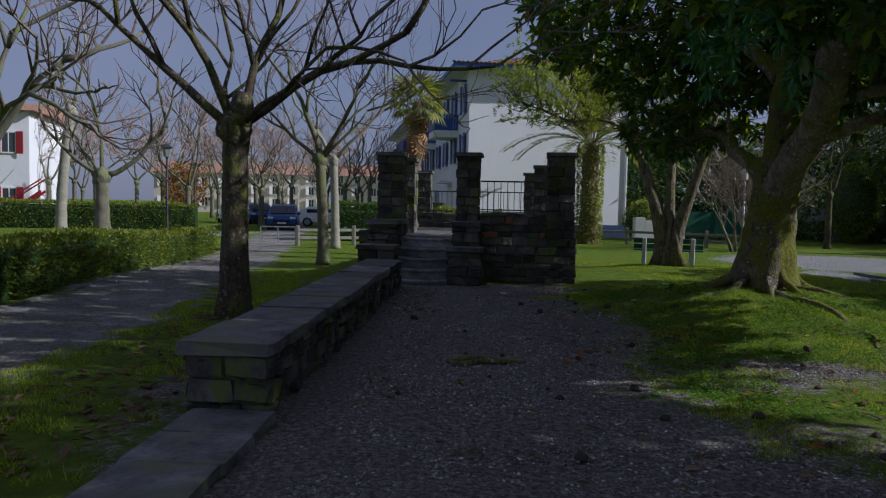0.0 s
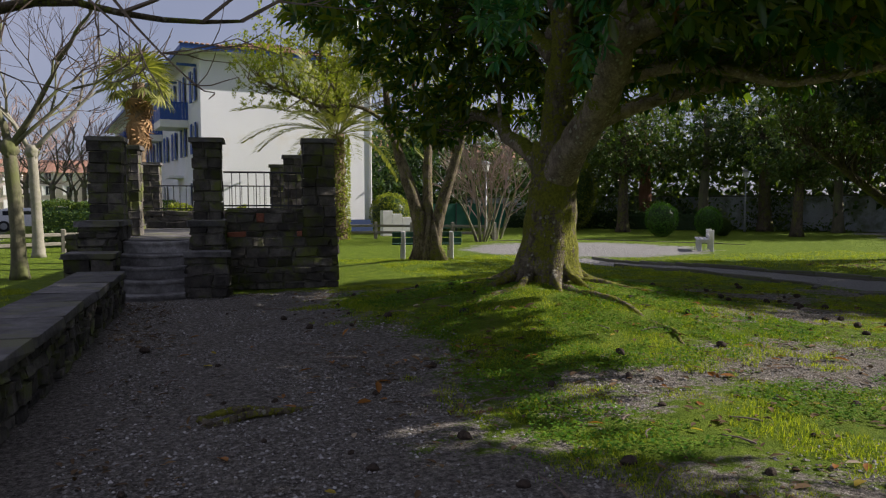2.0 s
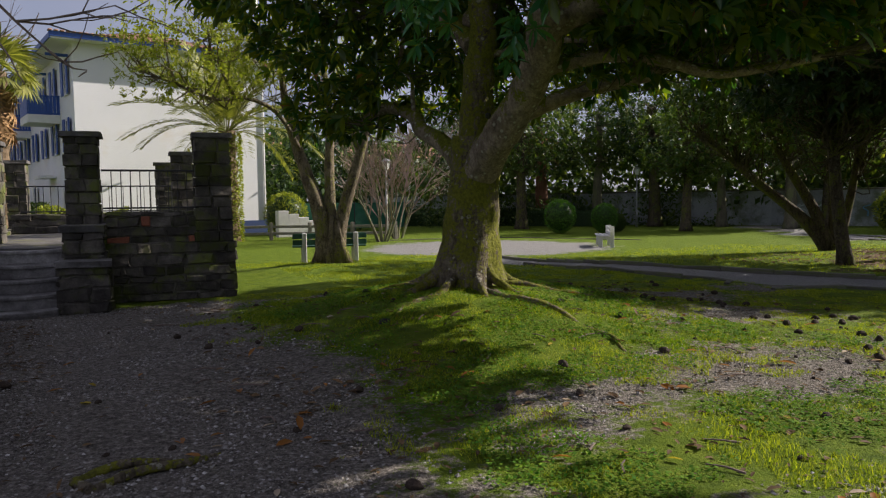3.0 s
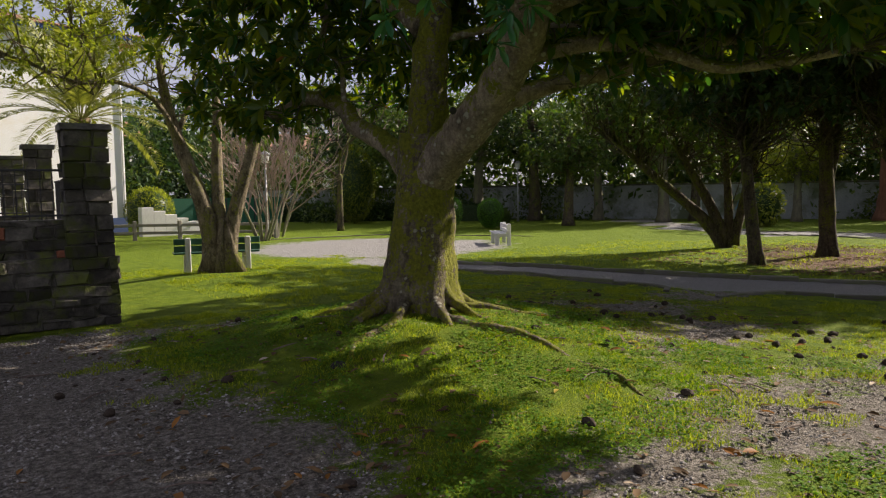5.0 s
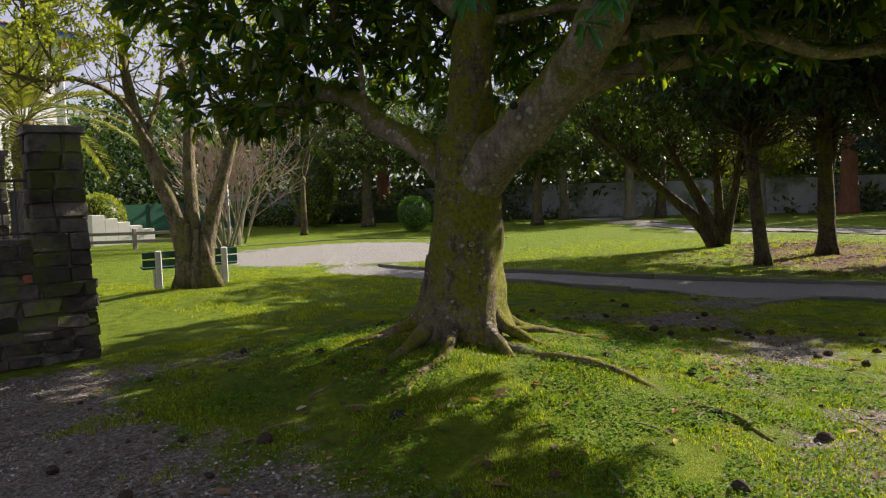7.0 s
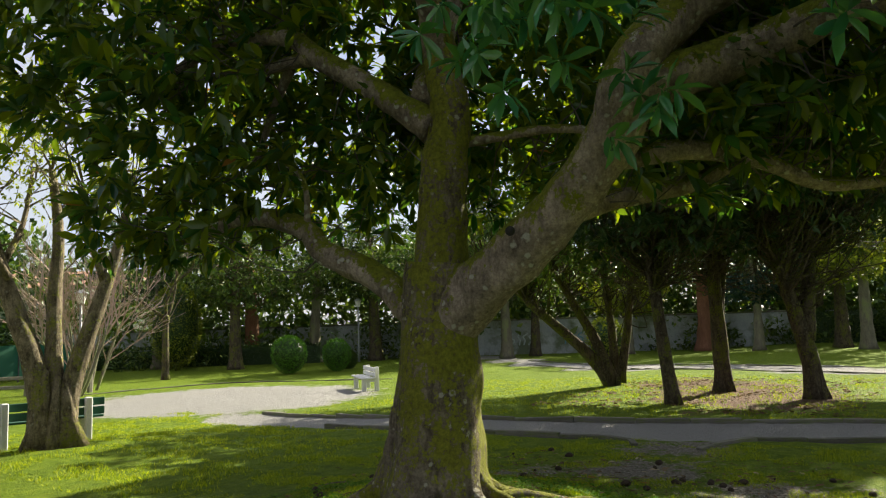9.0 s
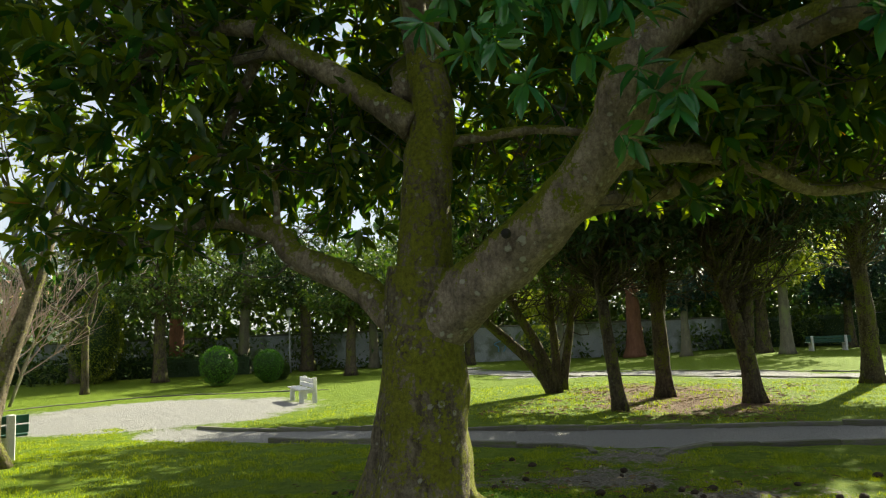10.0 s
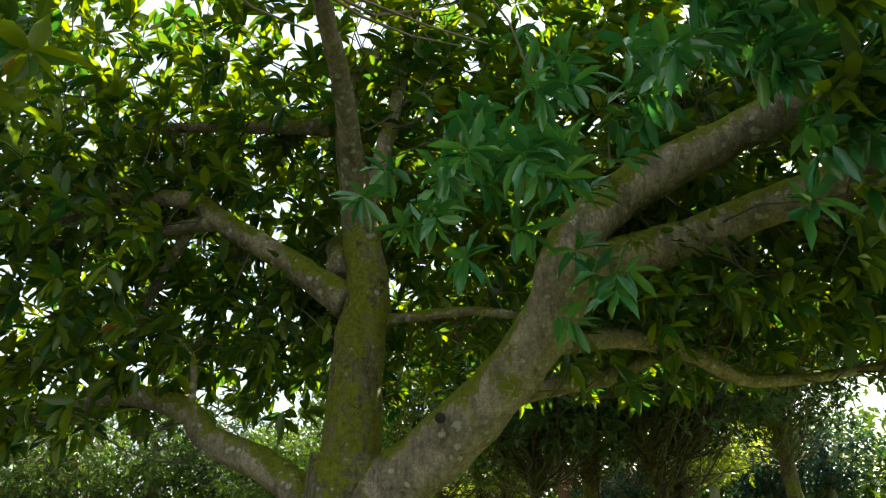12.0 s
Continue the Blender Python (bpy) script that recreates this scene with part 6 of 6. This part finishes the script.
# belt of trees behind the wall, too far to tell apart
def belt(pts, seed, leaf, count, label, lo=1.0, hi=8.0, deep=5.0, size=0.85):
    r = np.random.default_rng(seed)
    P = np.array(pts, float)
    k = r.integers(0, len(P) - 1, count)
    t = r.random(count)[:, None]
    b = P[k] * (1 - t) + P[k + 1] * t + r.normal(0, deep / 2, (count, 2))
    z = lo + (hi - lo) * r.random(count) ** 1.2
    top = np.array([0.62 + 0.55 * noise.noise((x * 0.16, y * 0.16, seed)) for x, y in b])
    keep = z < lo + (hi - lo) * (top + 0.25)
    keep &= np.array([noise.noise((x * 0.4, y * 0.4, q * 0.5)) > -0.22 for (x, y), q in zip(b, z)])
    w = np.concatenate([b, z[:, None] - 0.25], 1)[keep]
    me = scatter("far_trees", w, r.normal(0, 1, (len(w), 3)), r.uniform(0.6, 1.3, len(w)) * size, r.uniform(0.3, 0.6, len(w)) * size, CARD, CARD_F, seed, leaf)
    tagged(part("far_trees", me, None), label, "trees", kind="stuff")


belt([(10, 54), (24, 58), (38, 44), (48, 28)], 201, "leaf_mid", 17000, "dark evergreen trees behind the far wall", 0.3, 9)
belt([(46, 34), (56, 16), (60, -6), (56, -26)], 202, "leaf_mid", 26000, "leafy trees beyond the park's far side", 0.3, 10, 6)
belt([(13.0, 45.0), (17.0, 44.0)], 203, "leaf_dark", 5000, "dark conifers behind the green screen", 0.2, 7.5, 2.2, 0.4)
belt([(22, 44), (31, 40.5), (36, 32)], 204, "leaf_mid", 5000, "shrubs and ivy before the far wall", -0.1, 2.2, 1.2, 0.3)
belt([(10, -14), (26, -12), (44, -12)], 205, "leaf_dark", 7000, "trees at the park's other side", 0.5, 8, 5)
belt([(43.5, 27), (50, 14), (53, 3), (55, -10)], 206, "leaf_mid", 14000, "leafy shrubs and young trees along the far wall", 1.2, 6.5, 2.5, 0.6)
belt([(43.0, 21.5), (48.8, 6.5), (52, -9)], 208, "leaf_mid", 9000, "ivy and low shrubs along the old wall", -0.2, 2.0, 0.9, 0.35)
belt([(25, 50), (33, 41), (41, 30)], 207, "leaf_mid", 6500, "dark shrubs and trees over the old wall", 1.2, 7, 2.5, 0.6)

# ---- grass, stones, fallen leaves ----
def lay(n, seed, x0, x1, y0, y1):
    r = np.random.default_rng(seed)
    return r, r.uniform(x0, x1, n), r.uniform(y0, y1, n)


def lawn(n, seed, area, length, wide, material, label, clump=0.0):
    r, x, y = lay(n, seed, *area)
    patch = np.array([noise.noise((a * 1.6, b * 1.6, seed)) + 0.6 * noise.noise((a * 5, b * 5, seed)) for a, b in zip(x, y)])
    keep = (soil_at(x, y) + 0.5 * -patch < 0.47) & (patch > clump)
    keep &= ~((x > -1.9) & (x < -0.7) & (y < 13)) & (np.hypot(x - 4.6, y - 9.9) > 0.5)
    keep &= near_line(x, y, PATH_MID) > 1.1
    x, y, patch = x[keep], y[keep], patch[keep]
    w = np.stack([x, y, height(x, y) - 0.004], 1)
    way = np.stack([r.normal(0, 0.55, len(x)), r.normal(0, 0.55, len(x)), np.ones(len(x))], 1)
    me = scatter("grass", w, way, length * r.uniform(0.5, 1.3, len(x)) * (1 + 0.5 * patch), wide, BLADE, BLADE_F, seed, material)
    tagged(part("grass", me, None), label, "grass", kind="stuff")


lawn(330000, 1, (1.3, 10.5, 3.0, 13.5), 0.032, 0.0065, "grass_blade", "short bright lawn grass round the mound")
lawn(60000, 2, (2.0, 6.6, 6.6, 12.0), 0.022, 0.014, "moss_blade", "mossy ground cover on the mound")
lawn(60000, 3, (4.5, 11.5, 13.0, 22.5), 0.05, 0.012, "grass_blade", "lawn grass towards the bench")
lawn(50000, 4, (11.5, 22.0, 3.0, 20.0), 0.055, 0.014, "grass_blade", "lawn grass beyond the gravel path")
lawn(50000, 5, (-3.6, -1.7, 3.0, 16.0), 0.05, 0.009, "grass_blade", "grass strip beside the low wall")
lawn(14000, 6, (-0.9, 2.2, 3.0, 13.0), 0.035, 0.007, "moss_blade", "thin grass tufts in the trodden soil", 0.35)


def clover(n, seed, area, label):
    """Small flat leaflets in loose patches over the moss."""
    r, x, y = lay(n, seed, *area)
    patch = np.array([noise.noise((a * 1.1, b * 1.1, seed)) + 0.5 * noise.noise((a * 4, b * 4, seed)) for a, b in zip(x, y)])
    keep = (patch > 0.02) & (soil_at(x, y) < 0.55) & (np.hypot(x - 4.6, y - 9.9) > 0.55)
    x, y = x[keep], y[keep]
    n = len(x)
    w = np.stack([x, y, height(x, y) + r.uniform(0.012, 0.04, n)], 1)
    way = np.stack([r.normal(0, 1, n), r.normal(0, 1, n), r.normal(0.1, 0.3, n)], 1)
    size = r.uniform(0.014, 0.03, n)
    tagged(part("clover", scatter("clover", w, way, size, size * 0.9, CARD, CARD_F, seed, "clover_leaf", 0.7), None), label, "clover", kind="stuff")


leafy("clover_leaf", (0.05, 0.14, 0.015), (0.13, 0.22, 0.02), 0.3, 0.75, 0.08)
clover(70000, 9, (1.6, 6.8, 4.6, 12.0), "small green clover leaves on the mossy mound")


def gravel_bits(n, seed, area, small, big, label, material):
    """Loose stones as small six-sided lumps in one mesh."""
    r, x, y = lay(n, seed, *area)
    keep = (soil_at(x, y) > 0.35 + 0.25 * r.random(n)) & ~((x < -0.75) & (y > 4))
    x, y = x[keep], y[keep]
    n = len(x)
    s = small + (big - small) * r.random(n) ** 3
    octa = np.array([(1, 0, 0), (-1, 0, 0), (0, 1, 0), (0, -1, 0), (0, 0, 0.6), (0, 0, -0.6)])
    tri = np.array([(0, 2, 4), (2, 1, 4), (1, 3, 4), (3, 0, 4), (2, 0, 5), (1, 2, 5), (3, 1, 5), (0, 3, 5)])
    a = r.uniform(0, 6.283, n)
    v = octa[None] * (s[:, None] * r.uniform(0.6, 1.3, (n, 6)))[:, :, None]
    c, q = np.cos(a)[:, None], np.sin(a)[:, None]
    v = np.stack([v[..., 0] * c - v[..., 1] * q, v[..., 0] * q + v[..., 1] * c, v[..., 2]], -1)
    v += np.stack([x, y, height(x, y) + s * 0.15], 1)[:, None]
    f = (np.arange(n)[:, None, None] * 6 + tri).reshape(-1, 3)
    me = bpy.data.meshes.new("loose_stones")
    me.from_pydata(v.reshape(-1, 3).tolist(), [], f.tolist())
    tagged(part("loose_stones", me, material), label, "gravel", kind="stuff")


def pebble_material():
    m, nt, bs, _ = nodes_of("pebble")
    geo = nt.nodes.new("ShaderNodeNewGeometry")
    col = ramp(nt, geo.outputs["Random Per Island"], [(0.0, (0.08, 0.07, 0.06)), (0.5, (0.21, 0.195, 0.175)), (0.9, (0.34, 0.325, 0.3)), (1.0, (0.5, 0.48, 0.45))])
    nt.links.new(col, bs.inputs["Base Color"])
    bs.inputs["Roughness"].default_value = 0.9
    MATS["pebble"] = m


pebble_material()
gravel_bits(105000, 11, (-1.1, 7.5, 2.4, 13.3), 0.004, 0.017, "fine loose gravel over the trodden soil", "pebble")


def litter(n, seed, area, material, label, size=(0.05, 0.11), bare=0.0):
    r, x, y = lay(n, seed, *area)
    patch = np.array([noise.noise((a * 0.9, b * 0.9, seed)) for a, b in zip(x, y)])
    keep = (patch > -0.1) & (soil_at(x, y) >= bare)
    keep &= ~((x < -0.72) & (x > -1.95) & (y < 13))
    x, y = x[keep], y[keep]
    n = len(x)
    w = np.stack([x, y, height(x, y) + r.uniform(0.008, 0.022, n)], 1)
    way = np.stack([r.normal(0, 1, n), r.normal(0, 1, n), r.normal(0.02, 0.09, n)], 1)
    ln = r.uniform(*size, n)
    me = scatter("fallen_leaves", w, way, ln, ln * r.uniform(0.35, 0.5, n), LEAF, LEAF_F, seed, material, 0.5)
    tagged(part("fallen_leaves", me, None), label, "leaves", kind="stuff")


litter(1500, 21, (-0.9, 8.0, 3.0, 13.3), "leaf_litter", "dry brown leaves scattered over the soil", (0.03, 0.09), 0.2)
leafy("leaf_pale", (0.3, 0.23, 0.16), (0.46, 0.38, 0.29), 0.1, 0.7, 0.2)
litter(170, 28, (0.6, 9.0, 3.0, 12.0), "leaf_pale", "pale dry magnolia leaves turned underside up", (0.04, 0.1))
litter(2400, 29, (2.4, 9.5, 3.2, 10.5), "leaf_litter", "crumbled brown leaf bits in the thin grass", (0.02, 0.06))
litter(1300, 22, (1.2, 9.5, 3.0, 13.0), "leaf_litter", "dry brown magnolia leaves on the grass", (0.05, 0.125))
litter(700, 23, (-3.2, -1.75, 3.0, 9.0), "leaf_litter", "dead leaves heaped beside the low wall", (0.05, 0.13))
litter(450, 26, (-1.0, -0.1, 4.5, 12.5), "leaf_litter", "leaf litter along the foot of the wall", (0.04, 0.1))
litter(30, 24, (0.0, 7.0, 3.5, 9.0), "leaf_yellow", "single yellow fallen leaves", (0.07, 0.12))
litter(110, 25, (0.0, 8.0, 3.5, 10.0), "leaf_rust", "rust-red fallen leaves on the ground", (0.08, 0.16))
litter(2200, 27, (13.5, 21.0, 8.0, 14.0), "leaf_litter", "brown leaf litter under the row of trees", (0.08, 0.16))

# dark seed cones lying about
cone = bmesh.new()
bmesh.ops.create_icosphere(cone, subdivisions=2, radius=0.045)
for v in cone.verts:
    v.co *= 1 + 0.28 * noise.noise(v.co * 60)
    v.co.x *= 1.45
surface("cone", (0.03, 0.022, 0.016), (0.075, 0.055, 0.04), 30, 0.95, 0.8, 0.01, 80)
cone_mesh = part_mesh("seed_cone", cone, "cone")
rd = random.Random(3)
for i in range(190):
    x, y = rd.uniform(-0.5, 9.3), rd.uniform(3.2, 12.0)
    if soil_at(x, y) > 0.75 and rd.random() < 0.82 or math.hypot(x - 3.6, y - 8.0) < 1.7 and rd.random() < 0.7:
        continue
    if math.hypot(x - 4.6, y - 9.9) < 0.7:
        continue
    ob = new("seed_cone", cone_mesh)
    k = rd.uniform(0.3, 0.85)
    ob.matrix_world = Matrix.LocRotScale(on(x, y, 0.025 * k), Euler((rd.uniform(-0.3, 0.3), rd.uniform(-0.3, 0.3), rd.uniform(0, 6.28))), (k, k, k))
    tagged(ob, "dark fallen seed cone lying on the ground", "seed cone", "fallen seed cones")

# bits of dead twig
for i in range(60):
    x, y, a = rd.uniform(-0.6, 7.5), rd.uniform(3.4, 12.8), rd.uniform(0, 3.14)
    l = rd.uniform(0.12, 0.4)
    bm = bmesh.new()
    tube(bm, spline([(-l / 2, 0, 0), (0, rd.uniform(-0.04, 0.04), 0.01), (l / 2, 0, 0)], 0.06), 0.008, 0.004, 5)
    ob = part("fallen_twig", bm, "twig")
    ob.matrix_world = pose(*on(x, y, 0.012), 0, 0, math.degrees(a))
    tagged(ob, "thin dry twig lying on the ground", "twig", "fallen twigs")

# mossy root loop in the soil
ob = empty("surface_root", on(0.35, 6.3), "mossy surface root curling out of the soil", "root")
for pts in ([(-0.28, -0.1, -0.02), (-0.05, 0.0, 0.025), (0.22, 0.03, 0.02), (0.45, 0.16, -0.02)], [(-0.3, 0.12, -0.02), (-0.1, 0.18, 0.02), (0.15, 0.08, 0.02), (0.25, 0.02, 0.0)], [(-0.25, -0.1, 0.0), (-0.32, 0.05, 0.015), (-0.28, 0.14, -0.01)]):
    bm = bmesh.new()
    tube(bm, spline(pts, 0.05), 0.035, 0.018, 7, 0.3)
    part("root", bm, "bark_moss", ob, "", True)
# hollow between two roots on the mound: a near-black ball for the shade inside
bm = bmesh.new()
bmesh.ops.create_uvsphere(bm, u_segments=12, v_segments=7, radius=0.085)
ob = part("root_hollow_shade", bm, "hole_shade", None, "", True)
ob.matrix_world = pose(*on(3.02, 9.02, -0.05))
tagged(ob, "near-black ball as the shade of a small hollow beside a mossy root", "hollow")
